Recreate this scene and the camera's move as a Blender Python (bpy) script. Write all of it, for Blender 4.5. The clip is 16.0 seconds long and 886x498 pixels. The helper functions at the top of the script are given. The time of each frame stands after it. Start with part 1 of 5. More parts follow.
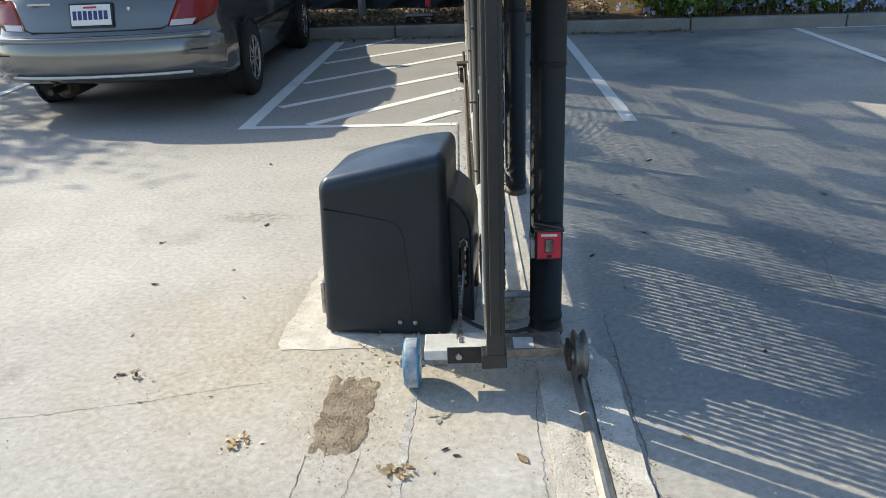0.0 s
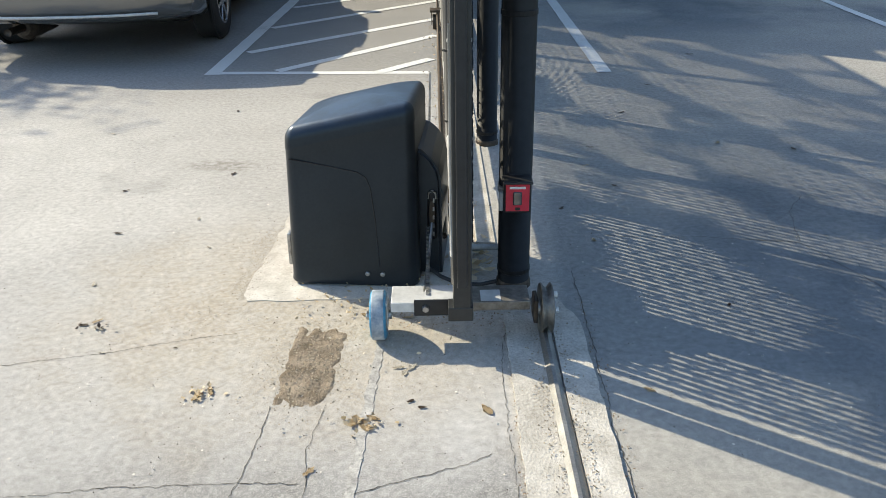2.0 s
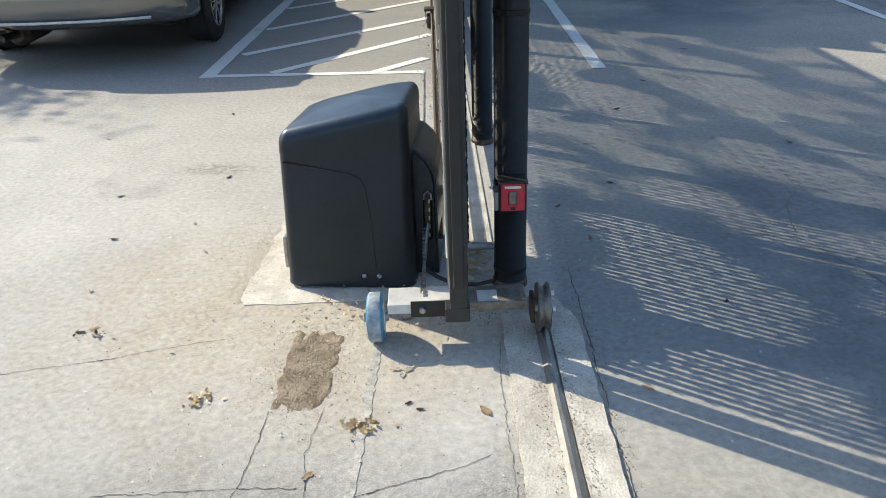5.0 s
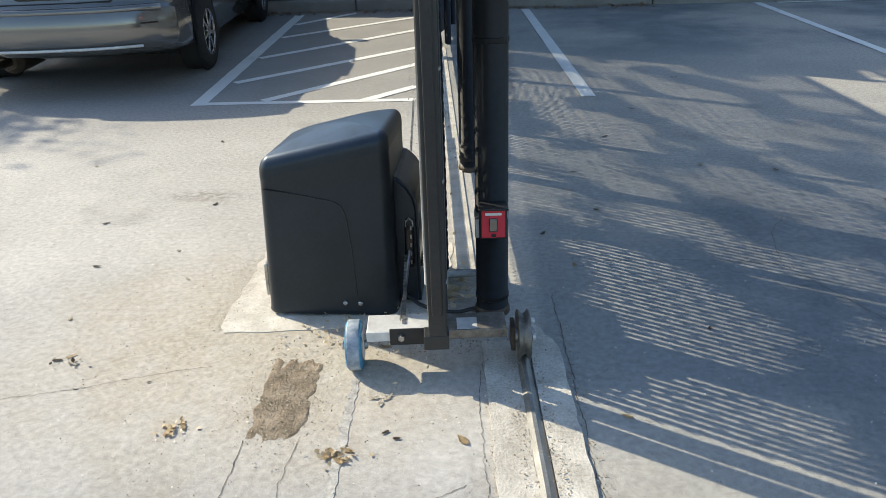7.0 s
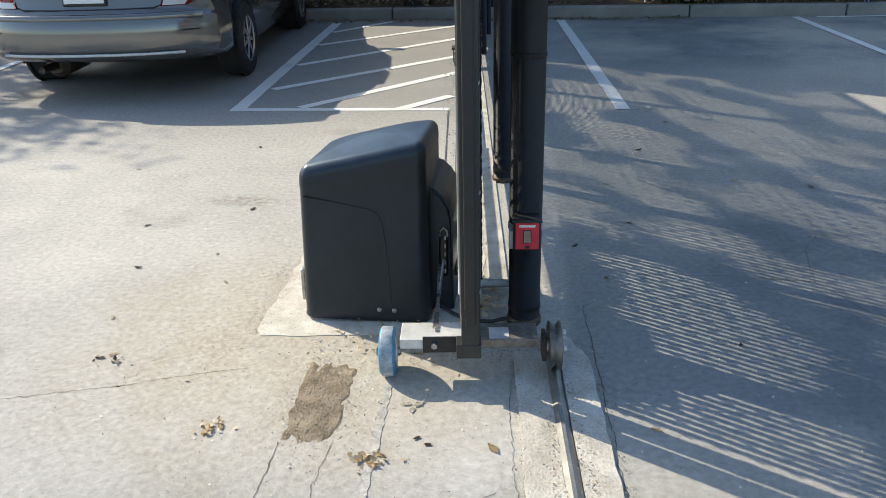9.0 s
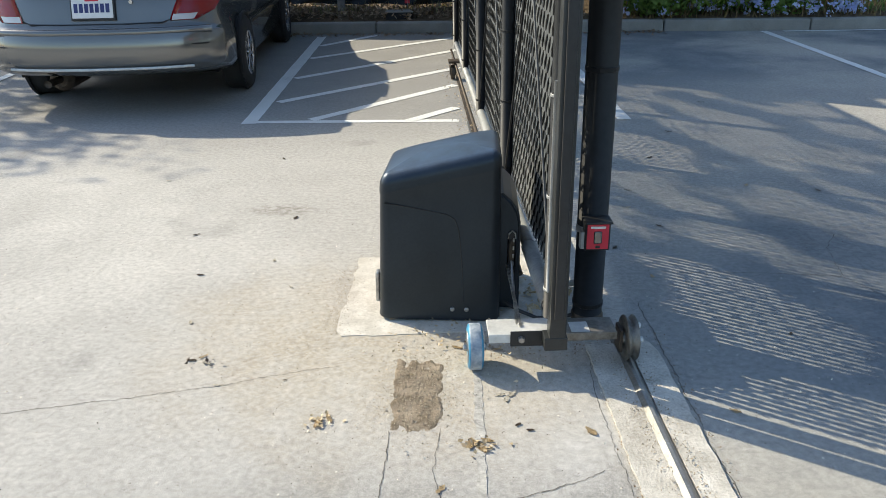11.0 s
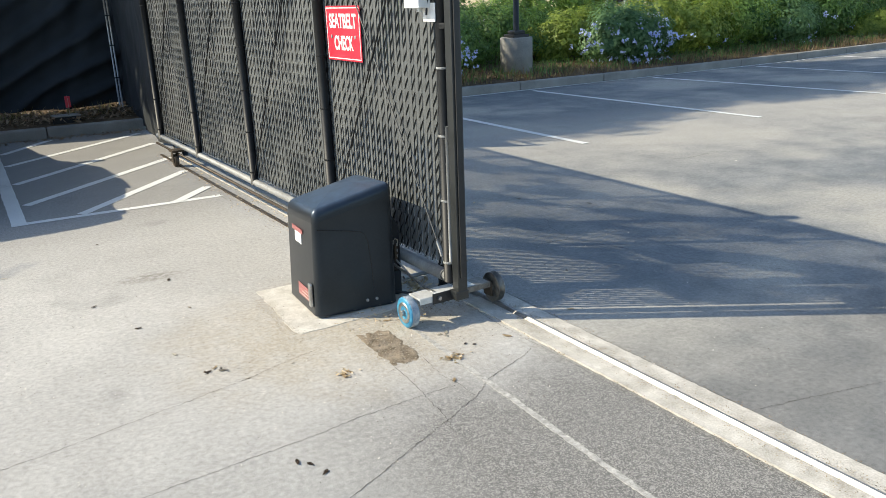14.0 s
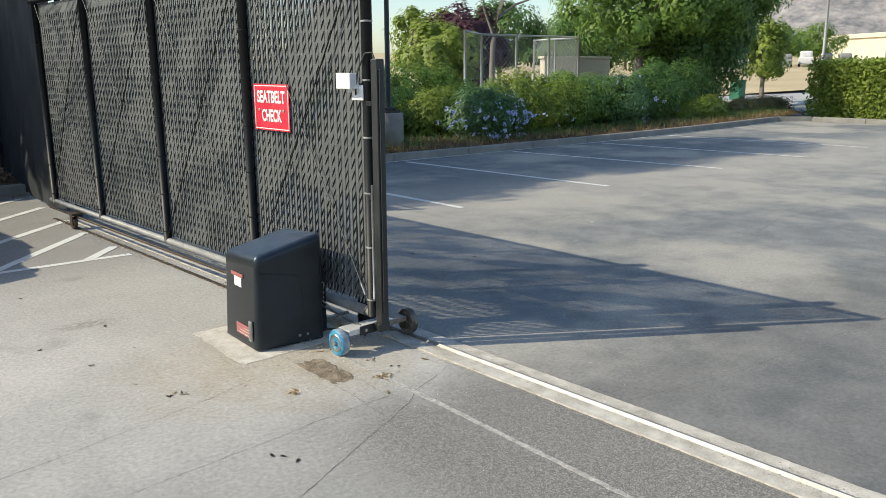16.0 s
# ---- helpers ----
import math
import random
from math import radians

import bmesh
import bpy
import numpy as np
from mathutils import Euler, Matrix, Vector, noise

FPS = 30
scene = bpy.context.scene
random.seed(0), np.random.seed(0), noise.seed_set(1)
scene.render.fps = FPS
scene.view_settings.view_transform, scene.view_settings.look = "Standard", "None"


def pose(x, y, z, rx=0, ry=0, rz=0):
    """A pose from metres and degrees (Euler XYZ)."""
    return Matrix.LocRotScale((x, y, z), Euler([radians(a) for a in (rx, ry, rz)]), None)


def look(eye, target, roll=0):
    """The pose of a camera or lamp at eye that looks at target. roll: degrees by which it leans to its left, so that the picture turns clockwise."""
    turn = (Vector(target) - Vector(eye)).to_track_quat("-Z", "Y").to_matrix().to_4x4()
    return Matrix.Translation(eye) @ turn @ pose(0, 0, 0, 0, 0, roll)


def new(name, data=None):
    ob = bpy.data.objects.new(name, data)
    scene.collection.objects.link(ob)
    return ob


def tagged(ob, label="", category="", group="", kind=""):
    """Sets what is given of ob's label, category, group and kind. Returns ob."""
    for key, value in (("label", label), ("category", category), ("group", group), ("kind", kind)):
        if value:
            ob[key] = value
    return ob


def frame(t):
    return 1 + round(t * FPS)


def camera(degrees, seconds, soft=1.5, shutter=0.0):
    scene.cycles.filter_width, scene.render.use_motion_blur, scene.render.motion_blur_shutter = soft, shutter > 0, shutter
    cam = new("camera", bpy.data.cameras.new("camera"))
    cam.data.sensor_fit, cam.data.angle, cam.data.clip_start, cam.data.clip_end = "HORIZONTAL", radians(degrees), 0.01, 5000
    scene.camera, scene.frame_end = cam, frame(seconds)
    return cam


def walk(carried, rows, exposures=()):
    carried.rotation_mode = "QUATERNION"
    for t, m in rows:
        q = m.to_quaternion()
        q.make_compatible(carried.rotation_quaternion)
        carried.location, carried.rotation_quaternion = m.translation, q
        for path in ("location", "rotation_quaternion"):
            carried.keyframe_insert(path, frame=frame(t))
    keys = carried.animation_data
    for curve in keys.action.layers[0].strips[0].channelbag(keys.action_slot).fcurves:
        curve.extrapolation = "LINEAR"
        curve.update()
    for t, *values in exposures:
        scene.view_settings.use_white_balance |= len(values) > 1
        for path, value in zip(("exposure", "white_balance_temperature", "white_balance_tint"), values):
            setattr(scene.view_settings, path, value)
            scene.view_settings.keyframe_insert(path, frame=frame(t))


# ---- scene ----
cam = camera(58.0, 16.0, soft=0.35)
PATH = [
    (0, (-0.189, -2.302, 1.546), (-0.395, -0.467, 0.777), -2.4),
    (0.5, (-0.183, -2.28, 1.522), (-0.43, -0.478, 0.689), -3.0),
    (1, (-0.179, -2.282, 1.533), (-0.374, -0.489, 0.668), -1.8),
    (1.5, (-0.178, -2.269, 1.536), (-0.34, -0.479, 0.66), -1.3),
    (2, (-0.17, -2.275, 1.543), (-0.309, -0.487, 0.658), -1.1),
    (2.5, (-0.17, -2.273, 1.545), (-0.306, -0.487, 0.656), -1.1),
    (3, (-0.178, -2.273, 1.548), (-0.323, -0.49, 0.653), -1.2),
    (3.5, (-0.183, -2.268, 1.553), (-0.343, -0.485, 0.661), -1.4),
    (4, (-0.175, -2.27, 1.554), (-0.332, -0.486, 0.664), -1.8),
    (4.2, (-0.179, -2.276, 1.558), (-0.329, -0.492, 0.666), -1.9),
    (6.5, (-0.095, -2.241, 1.534), (-0.228, -0.436, 0.684), -2.1),
    (7, (-0.093, -2.249, 1.541), (-0.227, -0.434, 0.713), -2.0),
    (7.5, (-0.088, -2.262, 1.549), (-0.22, -0.447, 0.719), -1.8),
    (8, (-0.092, -2.27, 1.553), (-0.244, -0.456, 0.724), -1.8),
    (8.5, (-0.097, -2.28, 1.558), (-0.269, -0.46, 0.746), -1.8),
    (9, (-0.11, -2.291, 1.571), (-0.315, -0.474, 0.761), -1.5),
    (9.5, (-0.118, -2.297, 1.575), (-0.355, -0.483, 0.766), -1.4),
    (9.7, (-0.133, -2.299, 1.581), (-0.369, -0.484, 0.774), -1.1),
    (11.8, (-1.008, -2.831, 1.681), (-0.84, -0.975, 0.954), -2.0),
    (12, (-1.113, -2.928, 1.702), (-0.857, -1.063, 1.027), -2.4),
    (12.5, (-1.405, -3.129, 1.733), (-0.931, -1.303, 1.068), -1.8),
    (13, (-1.782, -3.22, 1.747), (-1.095, -1.455, 1.103), -1.4),
    (13.5, (-2.064, -3.431, 1.763), (-1.313, -1.686, 1.138), -1.9),
    (14, (-2.318, -3.642, 1.774), (-1.439, -1.952, 1.165), -2.1),
    (14.5, (-2.589, -3.771, 1.78), (-1.62, -2.118, 1.209), -2.0),
    (15, (-2.725, -3.974, 1.808), (-1.695, -2.333, 1.311), -0.9),
    (15.5, (-2.877, -4.188, 1.839), (-1.751, -2.601, 1.377), 0.0),
    (16, (-3.114, -4.189, 1.837), (-1.91, -2.655, 1.394), -0.2),
]
walk(cam, [(t, look(eye, target, roll)) for t, eye, target, roll in PATH], [(0, 0.5, 6700, 6), (9.7, 0.5, 6700, 6), (12, 0.5, 6700, 6), (14, 0.5, 6700, 6), (15, 0.5, 6700, 6), (15.5, 0.37, 6700, 6), (16, 0.14, 6700, 6)])

world = bpy.data.worlds.new("world")
scene.world = world
world.use_nodes = True
SUN_EL, SUN_DIR = radians(35), Vector((0.865, -0.50, 0)).normalized()  # the way the light goes
sky = world.node_tree.nodes.new("ShaderNodeTexSky")
sky.sky_type, sky.sun_disc, sky.sun_elevation = "NISHITA", False, SUN_EL
sky.sun_rotation = math.atan2(-SUN_DIR.x, -SUN_DIR.y)
sky.air_density, sky.dust_density, sky.ozone_density = 1.0, 0.9, 2.2
world.node_tree.links.new(sky.outputs[0], world.node_tree.nodes["Background"].inputs[0])
world.node_tree.nodes["Background"].inputs[1].default_value = 0.18
sun = new("sun", bpy.data.lights.new("sun", "SUN"))
sun.data.energy, sun.data.angle, sun.data.color = 4.65, radians(0.53), (1.0, 0.905, 0.735)
sun.matrix_world = look((0, 0, 0), SUN_DIR * math.cos(SUN_EL) - Vector((0, 0, math.sin(SUN_EL))))


# ---- materials ----
def nodes_of(name):
    m = bpy.data.materials.new(name)
    m.use_nodes = True
    return m, m.node_tree.nodes, m.node_tree.links, m.node_tree.nodes["Principled BSDF"]


def ramp_node(n, stops):
    r = n.new("ShaderNodeValToRGB")
    while len(r.color_ramp.elements) < len(stops):
        r.color_ramp.elements.new(0.5)
    for e, (p, c) in zip(r.color_ramp.elements, stops):
        e.position, e.color = p, (*c, 1) if len(c) == 3 else c
    return r


def noise_node(n, l, src, scale, detail=4.0, rough=0.6):
    t = n.new("ShaderNodeTexNoise")
    t.inputs["Scale"].default_value, t.inputs["Detail"].default_value, t.inputs["Roughness"].default_value = scale, detail, rough
    l.new(src, t.inputs["Vector"])
    return t.outputs[0]


def mix_node(n, l, fac, a, b, mode="MIX"):
    x = n.new("ShaderNodeMix")
    x.data_type, x.blend_type = "RGBA", mode
    for sock, v in ((x.inputs[0], fac), (x.inputs[6], a), (x.inputs[7], b)):
        if isinstance(v, (int, float)):
            sock.default_value = v
        elif isinstance(v, tuple):
            sock.default_value = (*v, 1)
        else:
            l.new(v, sock)
    return x.outputs[2]


def math_node(n, l, op, a, b=0.0, clamp=False):
    x = n.new("ShaderNodeMath")
    x.operation, x.use_clamp = op, clamp
    for sock, v in ((x.inputs[0], a), (x.inputs[1], b)):
        if isinstance(v, (int, float)):
            sock.default_value = v
        else:
            l.new(v, sock)
    return x.outputs[0]


def surface(name, dark, light, rough=0.6, metal=0.0, grain=60.0, blotch=4.0, bump=0.15, bump_dist=0.002, island=0.0, spec=0.5, rough_var=0.12):
    """A plain surface with blotches and grain in colour, gloss and relief."""
    m, n, l, p = nodes_of(name)
    co = n.new("ShaderNodeTexCoord").outputs["Object"]
    big, fine = noise_node(n, l, co, blotch, 5), noise_node(n, l, co, grain, 3)
    both = math_node(n, l, "ADD", math_node(n, l, "MULTIPLY", big, 0.65), math_node(n, l, "MULTIPLY", fine, 0.35))
    r = ramp_node(n, [(0.32, dark), (0.68, light)])
    l.new(both, r.inputs[0])
    col = r.outputs[0]
    if island:
        g = n.new("ShaderNodeNewGeometry")
        hs = n.new("ShaderNodeHueSaturation")
        l.new(math_node(n, l, "ADD", math_node(n, l, "MULTIPLY", g.outputs["Random Per Island"], island), 1 - island / 2), hs.inputs["Value"])
        l.new(col, hs.inputs["Color"])
        col = hs.outputs[0]
    l.new(col, p.inputs["Base Color"])
    l.new(math_node(n, l, "ADD", math_node(n, l, "MULTIPLY", big, rough_var * 2), rough - rough_var, True), p.inputs["Roughness"])
    p.inputs["Metallic"].default_value = metal
    p.inputs["Specular IOR Level"].default_value = spec
    if bump:
        b = n.new("ShaderNodeBump")
        b.inputs["Strength"].default_value, b.inputs["Distance"].default_value = bump, bump_dist
        l.new(fine, b.inputs["Height"])
        l.new(b.outputs[0], p.inputs["Normal"])
    return m


def leafy(name, dark, light, through_light=0.35, rough=0.55):
    m, n, l, p = nodes_of(name)
    g = n.new("ShaderNodeNewGeometry")
    r = ramp_node(n, [(0.0, dark), (1.0, light)])
    big = noise_node(n, l, g.outputs["Position"], 2.2, 2)
    l.new(math_node(n, l, "ADD", math_node(n, l, "MULTIPLY", g.outputs["Random Per Island"], 0.7), math_node(n, l, "MULTIPLY", math_node(n, l, "SUBTRACT", big, 0.3), 0.8), True), r.inputs[0])
    l.new(r.outputs[0], p.inputs["Base Color"])
    p.inputs["Roughness"].default_value = rough
    tr = n.new("ShaderNodeBsdfTranslucent")
    l.new(r.outputs[0], tr.inputs[0])
    mx = n.new("ShaderNodeMixShader")
    mx.inputs[0].default_value = through_light
    l.new(p.outputs[0], mx.inputs[1])
    l.new(tr.outputs[0], mx.inputs[2])
    l.new(mx.outputs[0], n["Material Output"].inputs[0])
    return m


def ground_material():
    """Old sun-bleached asphalt: pale and dusty on the drive side, greyer in the lot, coarse and dark beside the track."""
    m, n, l, p = nodes_of("asphalt")
    pos = n.new("ShaderNodeNewGeometry").outputs["Position"]
    sep = n.new("ShaderNodeSeparateXYZ")
    l.new(pos, sep.inputs[0])
    x, y = sep.outputs[0], sep.outputs[1]
    huge, mid = noise_node(n, l, pos, 0.35, 5, 0.62), noise_node(n, l, pos, 2.3, 6, 0.65)
    grit, stone = noise_node(n, l, pos, 140, 3, 0.7), n.new("ShaderNodeTexVoronoi")
    stone.inputs["Scale"].default_value = 210
    l.new(pos, stone.inputs["Vector"])

    def step(v, a, b):
        s = n.new("ShaderNodeMapRange")
        s.interpolation_type = "SMOOTHSTEP"
        s.inputs[1].default_value, s.inputs[2].default_value = a, b
        l.new(v, s.inputs[0])
        return s.outputs[0]

    wob = math_node(n, l, "MULTIPLY", math_node(n, l, "SUBTRACT", mid, 0.5), 0.9)
    lot = step(math_node(n, l, "ADD", x, math_node(n, l, "MULTIPLY", wob, 0.03)), 0.03, 0.11)
    pale = mix_node(n, l, mid, (0.33, 0.315, 0.295), (0.47, 0.455, 0.43))
    pale = mix_node(n, l, step(huge, 0.52, 0.7), pale, (0.50, 0.48, 0.45))
    grey = mix_node(n, l, step(mid, 0.25, 0.75), (0.145, 0.156, 0.165), (0.230, 0.235, 0.235))
    cloud = noise_node(n, l, pos, 0.42, 5, 0.58)
    grey = mix_node(n, l, math_node(n, l, "MULTIPLY", step(cloud, 0.44, 0.62), 0.8), grey, (0.40, 0.375, 0.33))
    # sunlight painted on the lot: warm pale band, ended where tree shade falls
    worn = math_node(n, l, "MULTIPLY", step(math_node(n, l, "ADD", y, math_node(n, l, "MULTIPLY", wob, 2.5)), 0.8, 4.0), 0.75)
    worn = math_node(n, l, "MULTIPLY", worn, step(math_node(n, l, "ADD", y, math_node(n, l, "MULTIPLY", wob, 2.5)), 6.4, 4.6))
    grey = mix_node(n, l, worn, grey, mix_node(n, l, mid, (0.30, 0.283, 0.255), (0.43, 0.405, 0.365)))
    grey = mix_node(n, l, math_node(n, l, "MULTIPLY", step(math_node(n, l, "ADD", y, wob), -0.3, -1.4), 0.8), grey, mix_node(n, l, step(mid, 0.3, 0.7), (0.115, 0.118, 0.12), (0.185, 0.183, 0.178)))
    pale = mix_node(n, l, math_node(n, l, "MULTIPLY", step(math_node(n, l, "ADD", y, wob), -0.2, -1.5), 0.75), pale, (0.27, 0.265, 0.252))
    pale = mix_node(n, l, math_node(n, l, "MULTIPLY", step(cloud, 0.42, 0.28), 0.35), pale, (0.30, 0.28, 0.25))
    pale = mix_node(n, l, math_node(n, l, "MULTIPLY", step(math_node(n, l, "ADD", y, wob), 2.6, 4.6), 0.75), pale, mix_node(n, l, mid, (0.18, 0.175, 0.168), (0.275, 0.265, 0.25)))
    # pale dust blown over the lot beside the track
    dust = math_node(n, l, "MULTIPLY", step(math_node(n, l, "ADD", x, wob), 1.1, 0.1), step(math_node(n, l, "ADD", y, wob), -0.7, 0.1))
    grey = mix_node(n, l, math_node(n, l, "MULTIPLY", dust, 0.6), grey, mix_node(n, l, mid, (0.30, 0.295, 0.28), (0.42, 0.41, 0.385)))
    col = mix_node(n, l, lot, pale, grey)
    # coarse, dark asphalt beside the track, on the near side
    side = step(math_node(n, l, "ADD", x, math_node(n, l, "MULTIPLY", wob, 0.3)), -1.6, -0.85)
    coarse = math_node(n, l, "MULTIPLY", math_node(n, l, "MULTIPLY", step(math_node(n, l, "ADD", y, wob), -0.25, -1.1), side), math_node(n, l, "MULTIPLY", math_node(n, l, "SUBTRACT", 1.0, lot), 0.9))
    speck = mix_node(n, l, step(stone.outputs["Color"], 0.35, 0.8), (0.125, 0.12, 0.115), (0.31, 0.295, 0.27))
    col = mix_node(n, l, coarse, col, speck)
    # sand that has washed round the pad
    px, py = math_node(n, l, "MULTIPLY", math_node(n, l, "ADD", x, 0.85), 0.9), math_node(n, l, "MULTIPLY", math_node(n, l, "SUBTRACT", y, 0.35), 1.15)
    dist = math_node(n, l, "SQRT", math_node(n, l, "ADD", math_node(n, l, "MULTIPLY", px, px), math_node(n, l, "MULTIPLY", py, py)))
    sand = math_node(n, l, "MULTIPLY", step(math_node(n, l, "ADD", dist, math_node(n, l, "MULTIPLY", wob, 1.7)), 1.15, 0.25), step(noise_node(n, l, pos, 5, 6, 0.75), 0.34, 0.56))
    col = mix_node(n, l, math_node(n, l, "MULTIPLY", math_node(n, l, "MULTIPLY", sand, step(noise_node(n, l, pos, 75, 3, 0.8), 0.36, 0.56)), 0.85), col, mix_node(n, l, grit, (0.20, 0.165, 0.12), (0.44, 0.38, 0.30)))
    veil = math_node(n, l, "MULTIPLY", step(math_node(n, l, "ADD", dist, math_node(n, l, "MULTIPLY", wob, 1.2)), 1.25, 0.3), 0.45)
    col = mix_node(n, l, math_node(n, l, "MULTIPLY", veil, math_node(n, l, "SUBTRACT", 1.0, lot)), col, mix_node(n, l, noise_node(n, l, pos, 9, 5, 0.7), (0.36, 0.315, 0.245), (0.62, 0.565, 0.475)))
    # a dark stain beside the drive
    qx, qy = math_node(n, l, "MULTIPLY", math_node(n, l, "ADD", x, 1.74), 4.5), math_node(n, l, "MULTIPLY", math_node(n, l, "SUBTRACT", y, 1.86), 9.0)
    qd = math_node(n, l, "SQRT", math_node(n, l, "ADD", math_node(n, l, "MULTIPLY", qx, qx), math_node(n, l, "MULTIPLY", qy, qy)))
    col = mix_node(n, l, math_node(n, l, "MULTIPLY", math_node(n, l, "MULTIPLY", step(math_node(n, l, "ADD", qd, wob), 1.2, 0.2), step(noise_node(n, l, pos, 22, 4, 0.7), 0.4, 0.6)), 0.55), col, (0.14, 0.12, 0.09))
    # oil marks and grit
    spots = step(noise_node(n, l, pos, 1.1, 3, 0.5), 0.63, 0.74)
    col = mix_node(n, l, math_node(n, l, "MULTIPLY", spots, 0.35), col, (0.13, 0.125, 0.12))
    col = mix_node(n, l, math_node(n, l, "MULTIPLY", step(grit, 0.62, 0.8), 0.35), col, (0.12, 0.115, 0.11))
    col = mix_node(n, l, math_node(n, l, "MULTIPLY", step(grit, 0.38, 0.22), 0.4), col, (0.56, 0.54, 0.5))
    fine = noise_node(n, l, pos, 300, 2, 0.75)
    mott = noise_node(n, l, pos, 38, 4, 0.7)
    shade = math_node(n, l, "ADD", math_node(n, l, "MULTIPLY", fine, 1.25), math_node(n, l, "MULTIPLY", mott, 1.05))
    hs = n.new("ShaderNodeHueSaturation")
    l.new(math_node(n, l, "ADD", shade, -0.13), hs.inputs["Value"])
    l.new(col, hs.inputs["Color"])
    l.new(hs.outputs[0], p.inputs["Base Color"])
    p.inputs["Roughness"].default_value = 0.92
    p.inputs["Specular IOR Level"].default_value = 0.25
    b = n.new("ShaderNodeBump")
    b.inputs["Strength"].default_value, b.inputs["Distance"].default_value = 0.45, 0.003
    l.new(math_node(n, l, "ADD", grit, math_node(n, l, "MULTIPLY", mid, 2.0)), b.inputs["Height"])
    l.new(b.outputs[0], p.inputs["Normal"])
    return m


def cloth_material():
    m, n, l, p = nodes_of("shade_cloth")
    pos = n.new("ShaderNodeNewGeometry").outputs["Position"]
    r = ramp_node(n, [(0.3, (0.009, 0.012, 0.015)), (0.7, (0.021, 0.026, 0.032))])
    l.new(noise_node(n, l, pos, 1.4, 5), r.inputs[0])
    l.new(r.outputs[0], p.inputs["Base Color"])
    p.inputs["Roughness"].default_value = 0.85
    return m


def glass_material(name, tint=(0.04, 0.05, 0.055)):
    m, n, l, p = nodes_of(name)
    p.inputs["Base Color"].default_value = (*tint, 1)
    p.inputs["Roughness"].default_value = 0.03
    p.inputs["Specular IOR Level"].default_value = 0.8
    p.inputs["Coat Weight"].default_value = 1.0
    return m


def worn_paint():
    """White road paint, rubbed through to the asphalt in places."""
    m, n, l, p = nodes_of("road_paint")
    pos = n.new("ShaderNodeNewGeometry").outputs["Position"]
    r = ramp_node(n, [(0.3, (0.30, 0.29, 0.28)), (0.42, (0.66, 0.66, 0.64)), (0.8, (0.80, 0.80, 0.78))])
    l.new(math_node(n, l, "ADD", math_node(n, l, "MULTIPLY", noise_node(n, l, pos, 55, 5, 0.75), 0.6), math_node(n, l, "MULTIPLY", noise_node(n, l, pos, 3, 3), 0.4)), r.inputs[0])
    l.new(r.outputs[0], p.inputs["Base Color"])
    p.inputs["Roughness"].default_value = 0.8
    return m


ASPHALT, PAINT, CLOTH = ground_material(), worn_paint(), cloth_material()
CONCRETE = surface("track_concrete", (0.31, 0.283, 0.24), (0.70, 0.66, 0.595), 0.9, grain=110, blotch=7, bump=0.9, bump_dist=0.004, spec=0.2)
PAD_CONCRETE = surface("pad_concrete", (0.42, 0.385, 0.33), (0.76, 0.72, 0.65), 0.9, grain=130, blotch=9, bump=0.8, bump_dist=0.004, spec=0.2)
KERB = surface("kerb_concrete", (0.17, 0.163, 0.15), (0.33, 0.315, 0.285), 0.9, grain=60, blotch=2, bump=0.4, bump_dist=0.004, spec=0.2)
SEAM = surface("worn_seam", (0.19, 0.183, 0.17), (0.60, 0.575, 0.53), 0.9, grain=170, blotch=30, bump=0.6, bump_dist=0.004, spec=0.2)
SAND = surface("sand", (0.12, 0.094, 0.066), (0.42, 0.345, 0.26), 0.95, grain=190, blotch=14, bump=0.9, bump_dist=0.006, spec=0.1)
CRACK = surface("crack_dirt", (0.02, 0.018, 0.015), (0.11, 0.10, 0.085), 0.95, grain=80, blotch=20)
STEEL = surface("worn_steel", (0.22, 0.22, 0.22), (0.55, 0.55, 0.54), 0.38, 0.9, grain=120, blotch=14)
RAIL_STEEL = surface("rail_steel", (0.17, 0.165, 0.16), (0.40, 0.395, 0.38), 0.5, 0.75, grain=150, blotch=9)
GALV = surface("galvanised_pipe", (0.20, 0.205, 0.205), (0.40, 0.40, 0.39), 0.6, 0.25, grain=70, blotch=6)
SILVER = surface("silver_paint", (0.45, 0.45, 0.44), (0.72, 0.72, 0.70), 0.45, 0.2, grain=40, blotch=9)
RUSTY = surface("dark_iron", (0.035, 0.028, 0.022), (0.13, 0.10, 0.075), 0.6, 0.6, grain=60, blotch=18, bump=0.4)
BLACK_PIPE = surface("black_vinyl_pipe", (0.005, 0.0055, 0.006), (0.013, 0.014, 0.016), 0.5, grain=40, blotch=5, bump=0.05, spec=0.3)
SQUARE_PAINT = surface("charcoal_paint", (0.014, 0.0155, 0.016), (0.030, 0.0325, 0.033), 0.42, grain=50, blotch=4, bump=0.06)
WIRE = surface("vinyl_wire", (0.004, 0.0045, 0.0045), (0.011, 0.012, 0.012), 0.5, grain=30, blotch=3, bump=0, spec=0.3)
CABLE = surface("grey_cable", (0.07, 0.07, 0.07), (0.14, 0.14, 0.135), 0.6, 0.2, grain=40, blotch=5, bump=0)
SLAT = surface("slat_plastic", (0.078, 0.084, 0.086), (0.135, 0.140, 0.138), 0.55, grain=25, blotch=1.2, bump=0.05, island=0.0)
